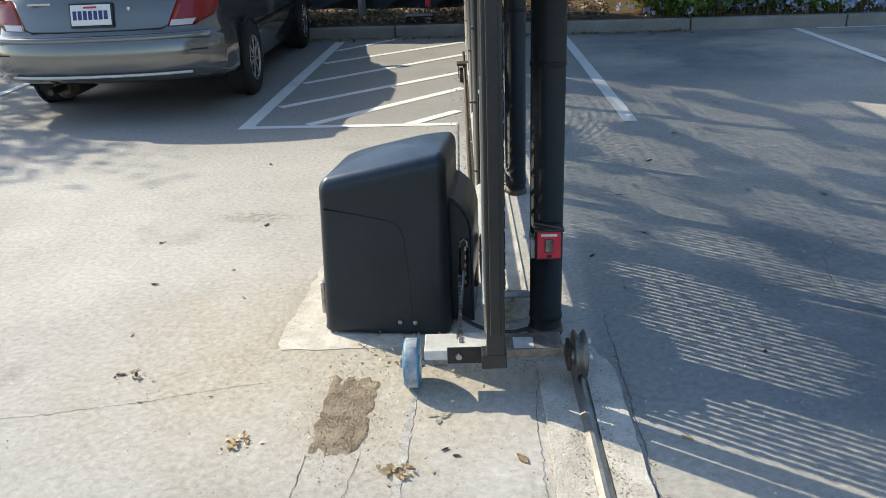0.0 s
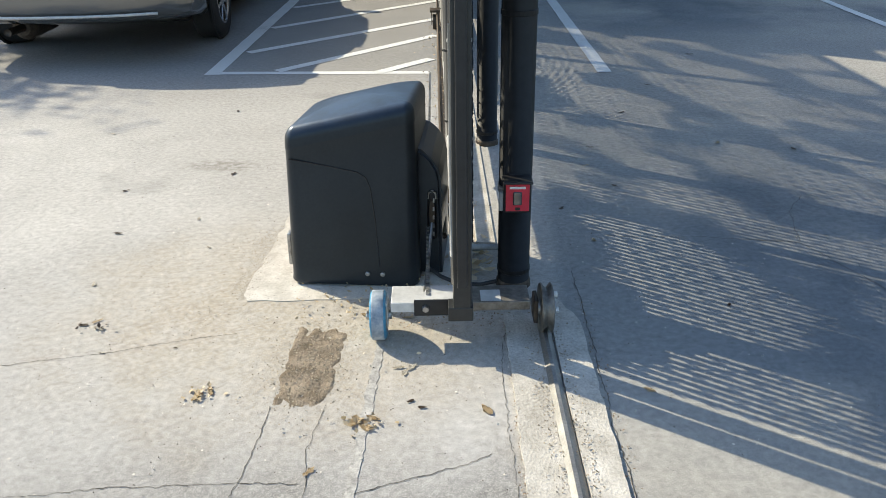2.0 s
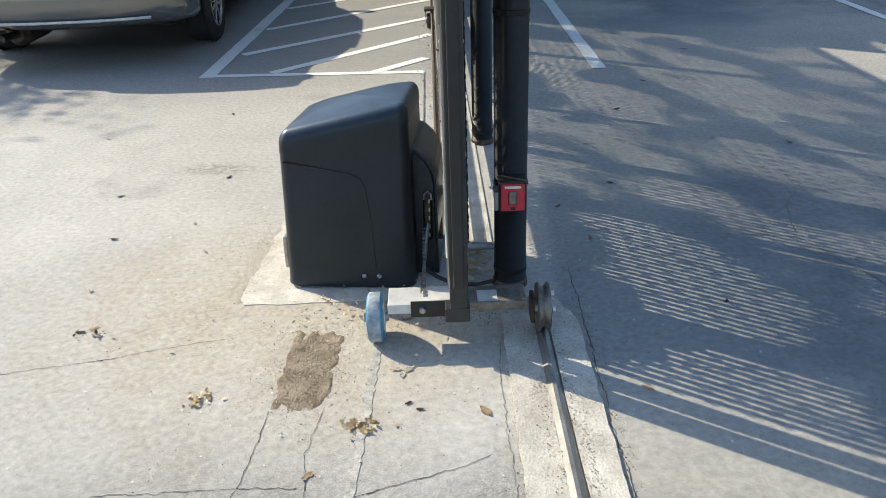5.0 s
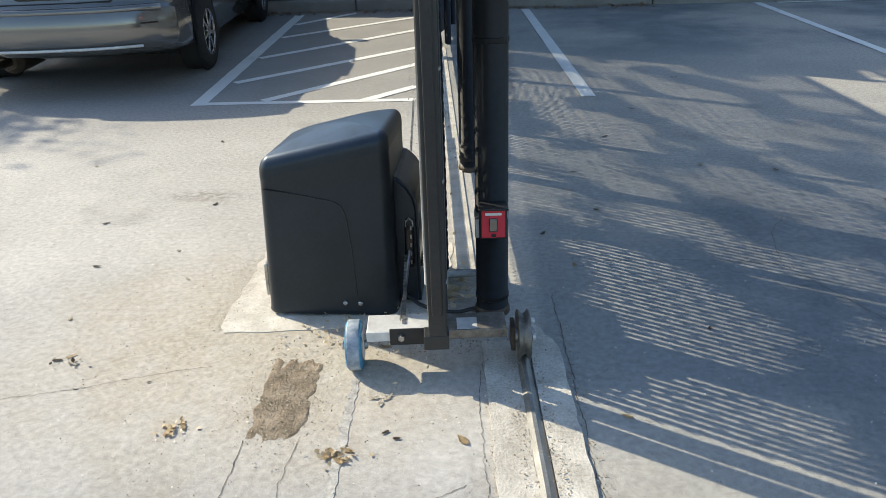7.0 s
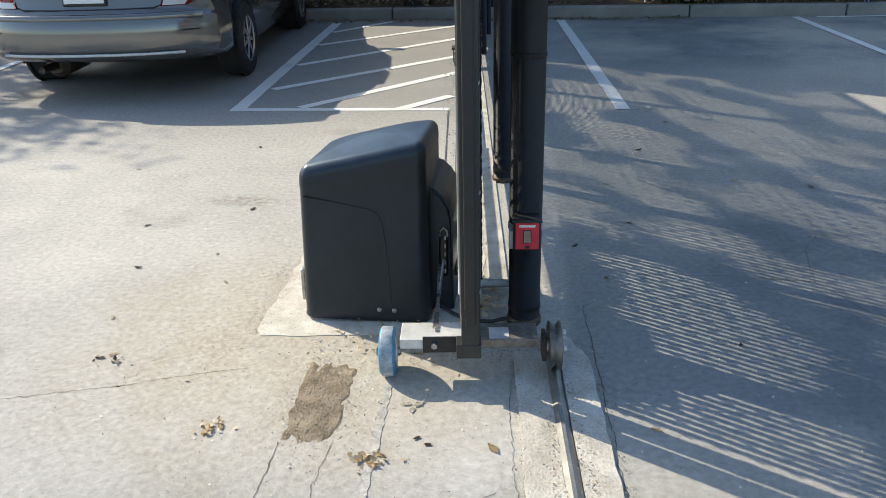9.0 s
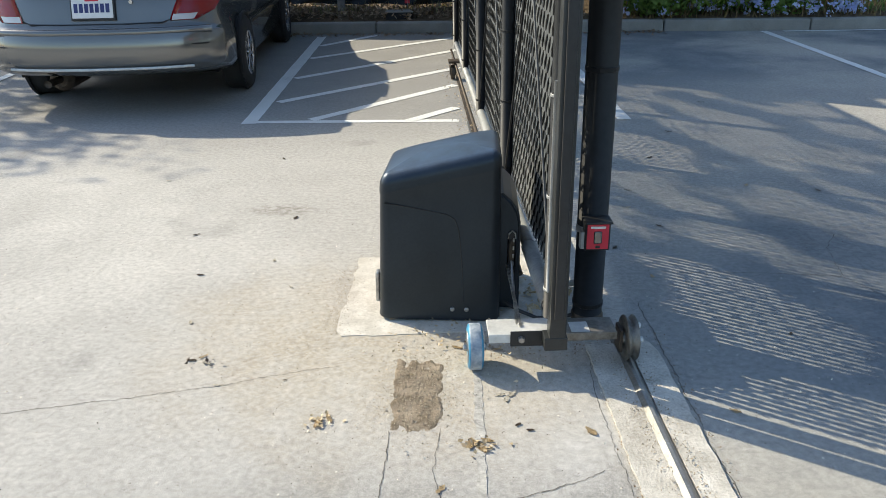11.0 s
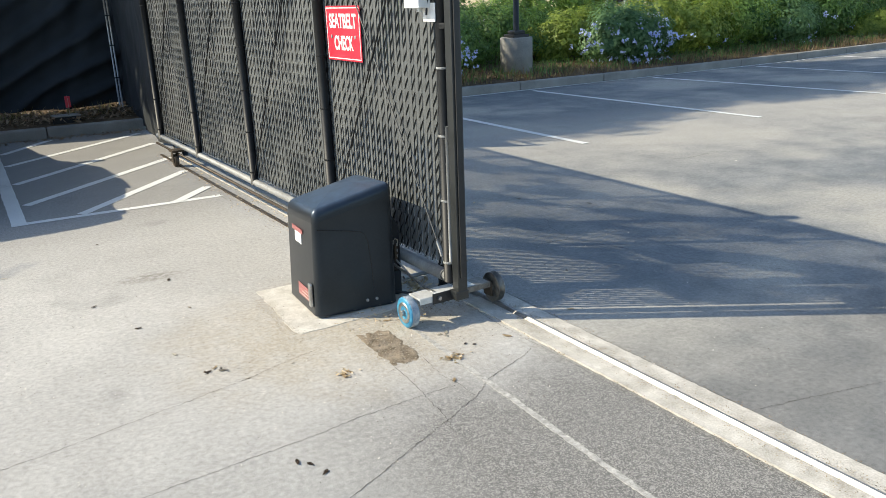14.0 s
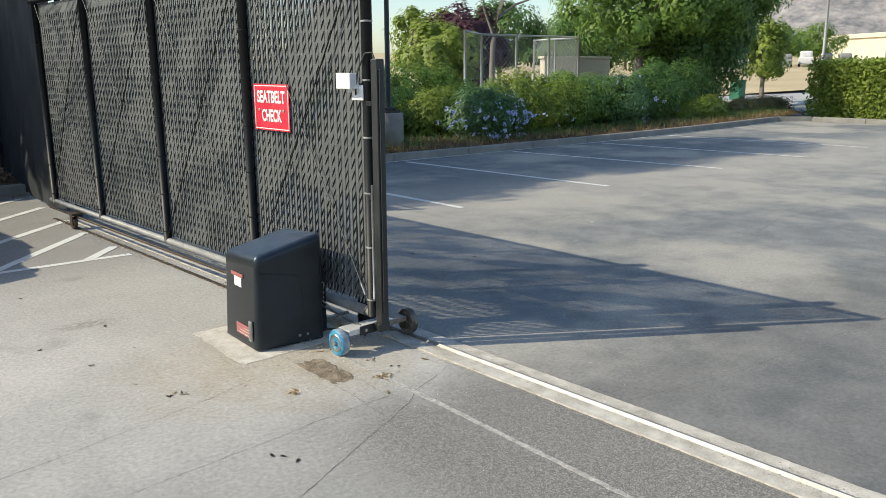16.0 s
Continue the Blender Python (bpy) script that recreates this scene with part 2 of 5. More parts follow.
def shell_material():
    """Black moulded plastic, with a dusty blue sky sheen painted on what faces up."""
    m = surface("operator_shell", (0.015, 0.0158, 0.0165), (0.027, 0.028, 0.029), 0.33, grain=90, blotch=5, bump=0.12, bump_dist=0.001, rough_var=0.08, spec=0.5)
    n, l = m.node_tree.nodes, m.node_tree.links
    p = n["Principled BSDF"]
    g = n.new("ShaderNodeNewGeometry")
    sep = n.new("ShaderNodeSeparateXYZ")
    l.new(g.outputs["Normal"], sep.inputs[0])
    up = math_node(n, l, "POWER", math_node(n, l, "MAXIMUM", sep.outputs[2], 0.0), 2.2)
    sky_sheen = math_node(n, l, "MULTIPLY", up, math_node(n, l, "ADD", math_node(n, l, "MULTIPLY", noise_node(n, l, g.outputs["Position"], 14, 5, 0.7), 0.9), 0.1), True)
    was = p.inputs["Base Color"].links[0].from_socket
    # skylight mixed into the base colour by how far a face points up
    l.new(mix_node(n, l, sky_sheen, was, (0.075, 0.125, 0.21)), p.inputs["Base Color"])
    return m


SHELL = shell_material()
FADED = surface("faded_red_label", (0.24, 0.05, 0.05), (0.44, 0.20, 0.19), 0.5, grain=120, blotch=40, bump=0.02)
TREAD = surface("worn_tread", (0.10, 0.15, 0.21), (0.46, 0.50, 0.54), 0.6, grain=70, blotch=26)
BLUE_TYRE = surface("blue_polyurethane", (0.010, 0.12, 0.26), (0.08, 0.36, 0.54), 0.45, grain=60, blotch=16)
RED = surface("sign_red", (0.50, 0.012, 0.03), (0.66, 0.03, 0.06), 0.45, grain=30, blotch=3, bump=0.02)
WHITE = surface("white_enamel", (0.66, 0.66, 0.65), (0.82, 0.82, 0.80), 0.5, grain=40, blotch=4, bump=0.03)
BLACK = surface("black_plastic", (0.010, 0.010, 0.011), (0.025, 0.025, 0.026), 0.5, grain=60, blotch=8)
RUBBER = surface("rubber", (0.012, 0.012, 0.012), (0.035, 0.034, 0.033), 0.8, grain=80, blotch=8, bump=0.3)
CAR_PAINT = surface("car_paint", (0.165, 0.165, 0.160), (0.195, 0.195, 0.188), 0.17, 0.6, grain=400, blotch=1, bump=0, rough_var=0.03)
for m in (CAR_PAINT,):
    m.node_tree.nodes["Principled BSDF"].inputs["Coat Weight"].default_value = 0.8
    m.node_tree.nodes["Principled BSDF"].inputs["Coat Roughness"].default_value = 0.05
# cover's reflections tinted blue to strengthen the sky sheen
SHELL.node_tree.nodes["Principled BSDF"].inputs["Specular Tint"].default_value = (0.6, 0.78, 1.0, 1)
GLASS = glass_material("car_glass")
RED_LENS = glass_material("red_lens", (0.42, 0.008, 0.012))
CLEAR_LENS = glass_material("clear_lens", (0.55, 0.52, 0.5))
CHROME = surface("wheel_alloy", (0.45, 0.45, 0.46), (0.62, 0.62, 0.63), 0.25, 0.95, grain=30, blotch=4, bump=0)
BED = surface("planting_bed", (0.045, 0.032, 0.02), (0.19, 0.135, 0.085), 0.95, grain=24, blotch=1.5, bump=1.0, bump_dist=0.03, spec=0.1)
BARK = surface("bark", (0.09, 0.075, 0.06), (0.24, 0.21, 0.18), 0.9, grain=30, blotch=4, bump=0.8, bump_dist=0.01)
LEAF = leafy("leaf_green", (0.075, 0.15, 0.028), (0.34, 0.50, 0.12), 0.55)
LEAF_DARK = leafy("leaf_dark_green", (0.045, 0.095, 0.03), (0.19, 0.34, 0.09), 0.5)
LEAF_YELLOW = leafy("leaf_yellow_green", (0.11, 0.18, 0.025), (0.38, 0.46, 0.09), 0.5)
LEAF_BLUE = leafy("leaf_grey_green", (0.055, 0.12, 0.045), (0.22, 0.37, 0.15), 0.48)
LEAF_PURPLE = leafy("leaf_purple", (0.05, 0.02, 0.03), (0.14, 0.06, 0.08))
GRASS = leafy("weeds", (0.07, 0.075, 0.02), (0.36, 0.31, 0.13), 0.35)
SCRUB = leafy("dry_scrub", (0.10, 0.055, 0.03), (0.36, 0.27, 0.12), 0.3)
PETAL = leafy("petal_blue", (0.42, 0.48, 0.80), (0.70, 0.76, 0.96), 0.4)
DRY = leafy("dry_leaf", (0.40, 0.29, 0.16), (0.70, 0.57, 0.38), 0.2)
DRY_DARK = leafy("dark_dry_leaf", (0.05, 0.035, 0.025), (0.13, 0.09, 0.06), 0.1)
DRY_PALE = leafy("pale_dry_leaf", (0.55, 0.50, 0.42), (0.75, 0.71, 0.62), 0.2)
SANDY = leafy("sandy_crumbs", (0.20, 0.16, 0.11), (0.46, 0.39, 0.29), 0.1)
LITTER = leafy("bed_litter", (0.10, 0.06, 0.035), (0.33, 0.23, 0.14), 0.1)
STUCCO = surface("cream_stucco", (0.55, 0.49, 0.38), (0.66, 0.60, 0.48), 0.9, grain=5, blotch=0.3)
FIELD = surface("dry_field", (0.42, 0.33, 0.19), (0.58, 0.47, 0.29), 0.95, grain=3, blotch=0.1, bump=0.3)
# distance haze is mixed into the far hill's colours
HILL = surface("far_hill", (0.10, 0.11, 0.125), (0.40, 0.365, 0.345), 0.95, grain=0.12, blotch=0.03, bump=0)
ROAD = surface("pale_road", (0.34, 0.335, 0.33), (0.46, 0.455, 0.44), 0.9, grain=6, blotch=0.5)
PEN = surface("bright_galvanised", (0.36, 0.37, 0.38), (0.55, 0.56, 0.57), 0.5, 0.2, grain=20, blotch=2)
GREEN = surface("green_plastic", (0.01, 0.10, 0.05), (0.02, 0.17, 0.09), 0.5, grain=20, blotch=3)
CAR_WHITE = surface("van_white", (0.6, 0.6, 0.6), (0.75, 0.75, 0.75), 0.3, grain=10, blotch=1, bump=0)
UNDER = surface("underbody", (0.008, 0.008, 0.008), (0.02, 0.02, 0.02), 0.8, grain=20, blotch=3)


# ---- helpers for things ----
def thing(name, m, label, category, group="", kind=""):
    ob = new(name)
    ob.matrix_world = m
    return tagged(ob, label, category, group, kind)


def finish(bm, name, material, smooth=False):
    me = bpy.data.meshes.new(name)
    bm.to_mesh(me)
    bm.free()
    me.materials.append(material)
    if smooth:
        for f in me.polygons:
            f.use_smooth = True
    return me


def part(name, bm, material, parent, label="", smooth=False, m=None):
    ob = new(name, bm if isinstance(bm, bpy.types.Mesh) else finish(bm, name, material, smooth))
    ob.parent = parent
    if m is not None:
        ob.matrix_local = m
    return tagged(ob, label)


def single(name, bm, material, label, category, group="", kind="", smooth=False, m=None):
    ob = new(name, bm if isinstance(bm, bpy.types.Mesh) else finish(bm, name, material, smooth))
    if m is not None:
        ob.matrix_world = m
    return tagged(ob, label, category, group, kind)


def box(x0, x1, y0, y1, z0, z1, bevel=0.0, seg=2, bm=None):
    own = bm is None
    b = bmesh.new()
    bmesh.ops.create_cube(b, size=1)
    for v in b.verts:
        v.co = Vector(((x0 + x1) / 2 + v.co.x * (x1 - x0), (y0 + y1) / 2 + v.co.y * (y1 - y0), (z0 + z1) / 2 + v.co.z * (z1 - z0)))
    if bevel:
        bmesh.ops.bevel(b, geom=list(b.edges), offset=bevel, segments=seg, affect="EDGES", profile=0.5)
    if own:
        return b
    return join(bm, b)


def join(bm, other):
    """Adds another bmesh to bm."""
    me = bpy.data.meshes.new("tmp")
    other.to_mesh(me)
    other.free()
    bm.from_mesh(me)
    bpy.data.meshes.remove(me)
    return bm


def tube(points, radius, sides=12, bm=None, caps=True):
    """A pipe along points; radius is a number or one a point."""
    bm = bm or bmesh.new()
    pts = [Vector(p) for p in points]
    rad = radius if isinstance(radius, (list, tuple)) else [radius] * len(pts)
    rings = []
    for i, p in enumerate(pts):
        d = (pts[min(i + 1, len(pts) - 1)] - pts[max(i - 1, 0)]).normalized()
        ref = Vector((0, 0, 1)) if abs(d.z) < 0.95 else Vector((1, 0, 0))
        u = d.cross(ref).normalized()
        w = d.cross(u)
        rings.append([bm.verts.new(p + rad[i] * (math.cos(2 * math.pi * k / sides) * u + math.sin(2 * math.pi * k / sides) * w)) for k in range(sides)])
    for a, b in zip(rings, rings[1:]):
        for k in range(sides):
            bm.faces.new((a[k], a[(k + 1) % sides], b[(k + 1) % sides], b[k]))
    if caps:
        bm.faces.new(rings[0])
        bm.faces.new(rings[-1][::-1])
    return bm


def lathe(profile, sides=28, axis="X", bm=None, caps=True):
    """Turns (along, radius) round an axis."""
    bm = bm or bmesh.new()
    rings = []
    for a, r in profile:
        ring = []
        for k in range(sides):
            c, s = r * math.cos(2 * math.pi * k / sides), r * math.sin(2 * math.pi * k / sides)
            ring.append(bm.verts.new({"X": (a, c, s), "Y": (s, a, c), "Z": (c, s, a)}[axis]))
        rings.append(ring)
    for p, q in zip(rings, rings[1:]):
        for k in range(sides):
            bm.faces.new((p[k], p[(k + 1) % sides], q[(k + 1) % sides], q[k]))
    if caps:
        bm.faces.new(rings[0])
        bm.faces.new(rings[-1][::-1])
    bmesh.ops.recalc_face_normals(bm, faces=bm.faces)
    return bm


def strip(p, q, width, z=0.003, bm=None, ragged=0.0):
    """A flat painted stripe from p to q."""
    bm = bm or bmesh.new()
    p, q = Vector(p), Vector(q)
    d = (q - p).normalized()
    s = Vector((-d.y, d.x)) * width / 2
    k = max(2, int((q - p).length / 0.12))
    rows = []
    for i in range(k + 1):
        c = p.lerp(q, i / k)
        a, b = (c + s * (1 + random.uniform(-ragged, ragged))), (c - s * (1 + random.uniform(-ragged, ragged)))
        rows.append((bm.verts.new((*a, z)), bm.verts.new((*b, z))))
    for (a, b), (c, e) in zip(rows, rows[1:]):
        bm.faces.new((a, c, e, b))
    return bm


def mesh_of(name, verts, faces, material, smooth=False):
    me = bpy.data.meshes.new(name)
    me.from_pydata(verts, [], faces)
    me.materials.append(material)
    if smooth:
        for f in me.polygons:
            f.use_smooth = True
    return me


def scatter_leaves(name, centres, normals, size, material, rng, slim=0.5):
    """One mesh of small folded leaves at the given centres."""
    n = len(centres)
    a = normals / (np.linalg.norm(normals, axis=1, keepdims=True) + 1e-9)
    r = rng.normal(size=(n, 3))
    u = np.cross(a, r)
    u /= np.linalg.norm(u, axis=1, keepdims=True) + 1e-9
    w = np.cross(a, u)
    ln = size * rng.uniform(0.6, 1.4, (n, 1))
    v = np.stack([centres - u * ln, centres + w * ln * slim - a * ln * 0.15, centres + u * ln, centres - w * ln * slim - a * ln * 0.15], 1).reshape(-1, 3)
    me = bpy.data.meshes.new(name)
    me.vertices.add(4 * n)
    me.vertices.foreach_set("co", v.ravel())
    me.loops.add(4 * n)
    me.loops.foreach_set("vertex_index", np.arange(4 * n))
    me.polygons.add(n)
    me.polygons.foreach_set("loop_start", np.arange(0, 4 * n, 4))
    me.update(calc_edges=True)
    me.materials.append(material)
    return me


def crown_points(rng, n, radii, clumps, clump_size, flat=0.0):
    """Leaf places in clumps near the shell of an uneven ellipsoid, with gaps."""
    d = rng.normal(size=(clumps, 3))
    d /= np.linalg.norm(d, axis=1, keepdims=True)
    if flat:
        d[:, 2] = np.abs(d[:, 2]) * (1 - flat) + d[:, 2] * flat
    c = d * rng.uniform(0.55, 1.0, (clumps, 1)) * np.array(radii)
    k = rng.integers(0, clumps, n)
    o = rng.normal(size=(n, 3))
    o /= np.linalg.norm(o, axis=1, keepdims=True)
    size = clump_size * rng.uniform(0.5, 1.3, clumps)[k][:, None]
    places = c[k] + o * size * rng.uniform(0.3, 1.0, (n, 1)) ** 0.5
    return places, o + d[k] * 0.8 + np.array([0, 0, 0.5])


def bush(name, at, radii, n, leaf, material, seed, label, flowers=0, category="bush", group="", clumps=40, clump=0.32):
    rng = np.random.default_rng(seed)
    root = thing(name, pose(*at), label, category, group)
    p, q = crown_points(rng, n, radii, clumps, clump, 0.85)
    p[:, 2] += radii[2] * 0.85
    p[:, 2] = np.abs(p[:, 2])
    part("foliage", scatter_leaves("foliage", p, q, leaf, material, rng), material, root)
    bm = bmesh.new()
    for i in range(7):
        a = rng.uniform(0, 6.28)
        e = Vector((math.cos(a) * radii[0] * 0.6, math.sin(a) * radii[1] * 0.6, radii[2] * rng.uniform(0.5, 1.0)))
        tube([(0.05 * math.cos(a), 0.05 * math.sin(a), -0.1), e * 0.5 + Vector((0, 0, 0.05)), e], [0.022, 0.014, 0.006], 6, bm)
    part("woody_stem", bm, BARK, root)["kind"] = "stuff"
    if flowers:
        d = rng.normal(size=(flowers, 3))
        d /= np.linalg.norm(d, axis=1, keepdims=True)
        c = d * np.array(radii) * rng.uniform(0.9, 1.2, (flowers, 1))
        c[:, 2] = np.abs(c[:, 2] + radii[2] * 0.7)
        c[:, 1] = np.where(rng.uniform(size=flowers) < 0.7, -np.abs(c[:, 1]), c[:, 1])
        pts = np.repeat(c, 9, 0) + rng.normal(size=(flowers * 9, 3)) * 0.028
        part("blossom", scatter_leaves("blossom", pts, rng.normal(size=pts.shape) + np.array([0, -1.0, 0.7]), 0.026, PETAL, rng, 0.9), PETAL, root, "pale blue flower clusters")["kind"] = "stuff"
    return root


def tree(name, at, height, crown_c, radii, n, leaf, material, seed, label, clumps=90, clump=0.6, trunk=0.14, lean=(0, 0)):
    rng = np.random.default_rng(seed)
    root = thing(name, pose(*at), label, "tree")
    top = Vector((crown_c[0], crown_c[1], crown_c[2]))
    bm = tube([(0, 0, -0.2), (lean[0] * 0.3, lean[1] * 0.3, height * 0.3), (lean[0], lean[1], height * 0.55), top], [trunk, trunk * 0.8, trunk * 0.6, trunk * 0.2], 10)
    part("trunk", bm, BARK, root, smooth=True)
    bm = bmesh.new()
    for i in range(14):
        d = rng.normal(size=3)
        d /= np.linalg.norm(d)
        e = top + Vector(d * np.array(radii) * 0.8)
        s = Vector((lean[0], lean[1], height * rng.uniform(0.35, 0.6)))
        tube([s, s.lerp(e, 0.5) + Vector((0, 0, 0.2)), e], [trunk * 0.4, trunk * 0.22, 0.015], 6, bm)
    part("branchwork", bm, BARK, root, smooth=True)
    p, q = crown_points(rng, n, radii, clumps, clump)
    part("crown", scatter_leaves("crown", p + np.array(crown_c), q, leaf, material, rng), material, root)
    return root


# ---- ground, track, kerb, beds ----
def sheet(x0, x1, y0, y1, z, nx, ny, height=None):
    xs, ys = np.linspace(x0, x1, nx + 1), np.linspace(y0, y1, ny + 1)
    v = [(x, y, z + (height(x, y) if height else 0)) for y in ys for x in xs]
    f = [(j * (nx + 1) + i, j * (nx + 1) + i + 1, (j + 1) * (nx + 1) + i + 1, (j + 1) * (nx + 1) + i) for j in range(ny) for i in range(nx)]
    return v, f


v, f = sheet(-900, 900, -900, 900, 0, 4, 4)
single("ground", mesh_of("ground", v, f, ASPHALT), None, "sun-bleached grey asphalt of a car park", "ground", kind="structure")

# the concrete strip round the gate's rail, in two halves, with the steel rail between
def slab(pts, z0, z1, noise_amp=0.0):
    bm = bmesh.new()
    top = [bm.verts.new((x + random.uniform(-noise_amp, noise_amp), y, z1)) for x, y in pts]
    low = [bm.verts.new((v.co.x, v.co.y, z0)) for v in top]
    bm.faces.new(top)
    for i in range(len(pts)):
        bm.faces.new((top[i], low[i], low[(i + 1) % len(pts)], top[(i + 1) % len(pts)]))
    bmesh.ops.recalc_face_normals(bm, faces=bm.faces)
    return bm


def edge_line(x, y0, y1, step, amp):
    k = max(2, int(abs(y1 - y0) / step))
    return [(x + random.uniform(-amp, amp), y0 + (y1 - y0) * i / k) for i in range(k + 1)]


TRACK = Matrix.Translation((0.008, 0, 0)) @ Matrix.Rotation(radians(4.0), 4, "Z")
single("track_strip", slab(edge_line(-0.02, -14, 0.30, 0.14, 0.004) + edge_line(-0.135, 0.30, -14, 0.03, 0.003), -0.03, 0.010), CONCRETE, "worn pale concrete edging beside the gate rail", "pavement", kind="structure", m=TRACK)
single("track_strip", slab(edge_line(0.138, -14, 0.24, 0.03, 0.0035) + [(0.122, 0.30), (0.100, 0.33), (0.088, 0.38), (0.066, 0.41), (0.050, 0.46)] + edge_line(0.03, 0.48, -14, 0.14, 0.004), -0.03, 0.011), CONCRETE, "worn pale concrete edging beside the gate rail", "pavement", kind="structure", m=TRACK)
rail = thing("gate_rail", TRACK, "worn steel inverted angle rail set in concrete", "rail", kind="structure")
bm = bmesh.new()
prof = [(-0.026, 0.004), (-0.006, 0.026), (0.006, 0.026), (0.028, 0.004)]
a = [bm.verts.new((x, -14, z)) for x, z in prof]
b = [bm.verts.new((x, 0.42, z)) for x, z in prof]
for i in range(3):
    bm.faces.new((a[i], a[i + 1], b[i + 1], b[i]))
part("rail_bar", bm, RAIL_STEEL, rail)
# pale seam on which the small wheel runs, with loose grit
bm = slab(edge_line(-0.540, -9, 0.1, 0.02, 0.004) + edge_line(-0.570, 0.1, -9, 0.02, 0.004), -0.01, 0.002)
single("wheel_seam", bm, SEAM, "pale worn wheel seam in the asphalt", "pavement", kind="structure", m=pose(-0.022, 0, 0, 0, 0, 1.5))
single("operator_pad", slab(edge_line(-0.30, 0.42, 1.20, 0.06, 0.008) + [(x, 1.17 + random.uniform(-0.01, 0.01)) for x in (-0.5, -0.7, -0.9)] + edge_line(-1.165, 1.16, 0.40, 0.06, 0.014) + [(-1.14 + 0.065 * i, 0.362 + 0.0006 * i * i + random.uniform(-0.010, 0.010)) for i in range(13)], -0.05, 0.003), PAD_CONCRETE, "dusty concrete pad under the gate operator", "pad", kind="structure")


def lot_y(x):
    """The kerb's face along the back of the car park."""
    return 8.98 + (0.0042 * (x - 4) ** 2 if x > 4 else 0)


KX = [-30 + 2 * i for i in range(27)]
kerb_line = [(x, lot_y(x)) for x in KX ] + [(23.0, 10.45), (23.8, 9.7), (24.0, 8.0), (23.9, 4), (23.5, -8), (23.0, -25)]
kerb = thing("kerb", pose(0, 0, 0), "weathered grey concrete kerb along the car park", "kerb", kind="structure")
for (ax, ay), (bx, by) in zip(kerb_line, kerb_line[1:]):
    d = Vector((bx - ax, by - ay))
    ln = d.length
    bm = box(0.006, ln - 0.006, 0, 0.16, -0.05, 0.155, 0.018)
    part("kerb_stone", bm, KERB, kerb, m=Matrix.Translation((ax, ay, 0)) @ Matrix.Rotation(math.atan2(d.y, d.x), 4, "Z"))


def bed_sheet(x0, x1, depth, z, seed):
    nx, ny = int((x1 - x0) / 0.35), 14
    v, f = [], []
    for j in range(ny + 1):
        for i in range(nx + 1):
            x = x0 + (x1 - x0) * i / nx
            y = lot_y(x) + 0.14 + depth * (j / ny) ** 1.5
            h = z + (0.02 + 0.16 * min(1, j / 6)) * (noise.noise(Vector((x * 0.9, y * 0.9, seed))) * 0.6 + 0.6)
            v.append((x, y, h))
    for j in range(ny):
        for i in range(nx):
            k = j * (nx + 1) + i
            f.append((k, k + 1, k + nx + 2, k + nx + 1))
    return mesh_of("bed", v, f, BED, True)


single("planting_bed", bed_sheet(-30, -0.6, 6, 0.13, 3), None, "mulch bed with fallen brown leaves behind the kerb", "bed", kind="structure")
single("planting_bed", bed_sheet(-0.6, 26.5, 9, 0.13, 5), None, "weedy planting bed behind the kerb", "bed", kind="structure")

# painted lines
LINES = []
def line(name, p, q, w, label):
    LINES.append(name)
    return single(name, strip(p, q, w, 0.0025 + 0.0003 * len(LINES), ragged=0.06), PAINT, label, "marking", "parking lines", "structure")


line("parking_line", (-2.47, 3.90), (-2.73, 8.75), 0.125, "worn white line beside the hatched bay")
line("parking_line", (-2.47, 3.95), (-0.73, 3.98), 0.085, "worn white line closing the hatched bay")
for p, q in (((-1.97, 4.02), (-0.79, 5.42)), ((-2.40, 4.69), (-0.77, 6.36)), ((-2.48, 5.80), (-0.78, 7.58)), ((-2.55, 7.00), (-0.83, 8.60)), ((-2.60, 7.93), (-1.97, 8.84)), ((-1.14, 3.98), (-0.76, 4.44))):
    line("hatch_stripe", p, q, 0.10, "worn white diagonal stripe of a no-parking bay")
line("parking_line", (0.63, 3.98), (0.30, 8.8), 0.11, "faded white parking line")
line("parking_line", (3.61, 3.96), (3.34, 8.9), 0.10, "faded white parking line")
line("parking_line", (6.66, 4.04), (6.15, 8.8), 0.10, "faded white parking line")
line("parking_line", (10.0, 4.18), (9.15, 8.9), 0.10, "faded white parking line")
line("parking_line", (13.0, 4.1), (12.2, 9.0), 0.10, "faded white parking line")
line("parking_line", (16.0, 4.3), (15.3, 9.3), 0.10, "faded white parking line")
line("parking_line", (-5.55, 4.2), (-5.9, 8.7), 0.10, "worn white parking line beside the car")
for x0, x1 in ((3.6, 13.6), (13.7, 24)):
    line("kerb_line", (x0, lot_y(x0) - 0.12), (x1, lot_y(x1) - 0.12), 0.08, "thin white line at the foot of the kerb")


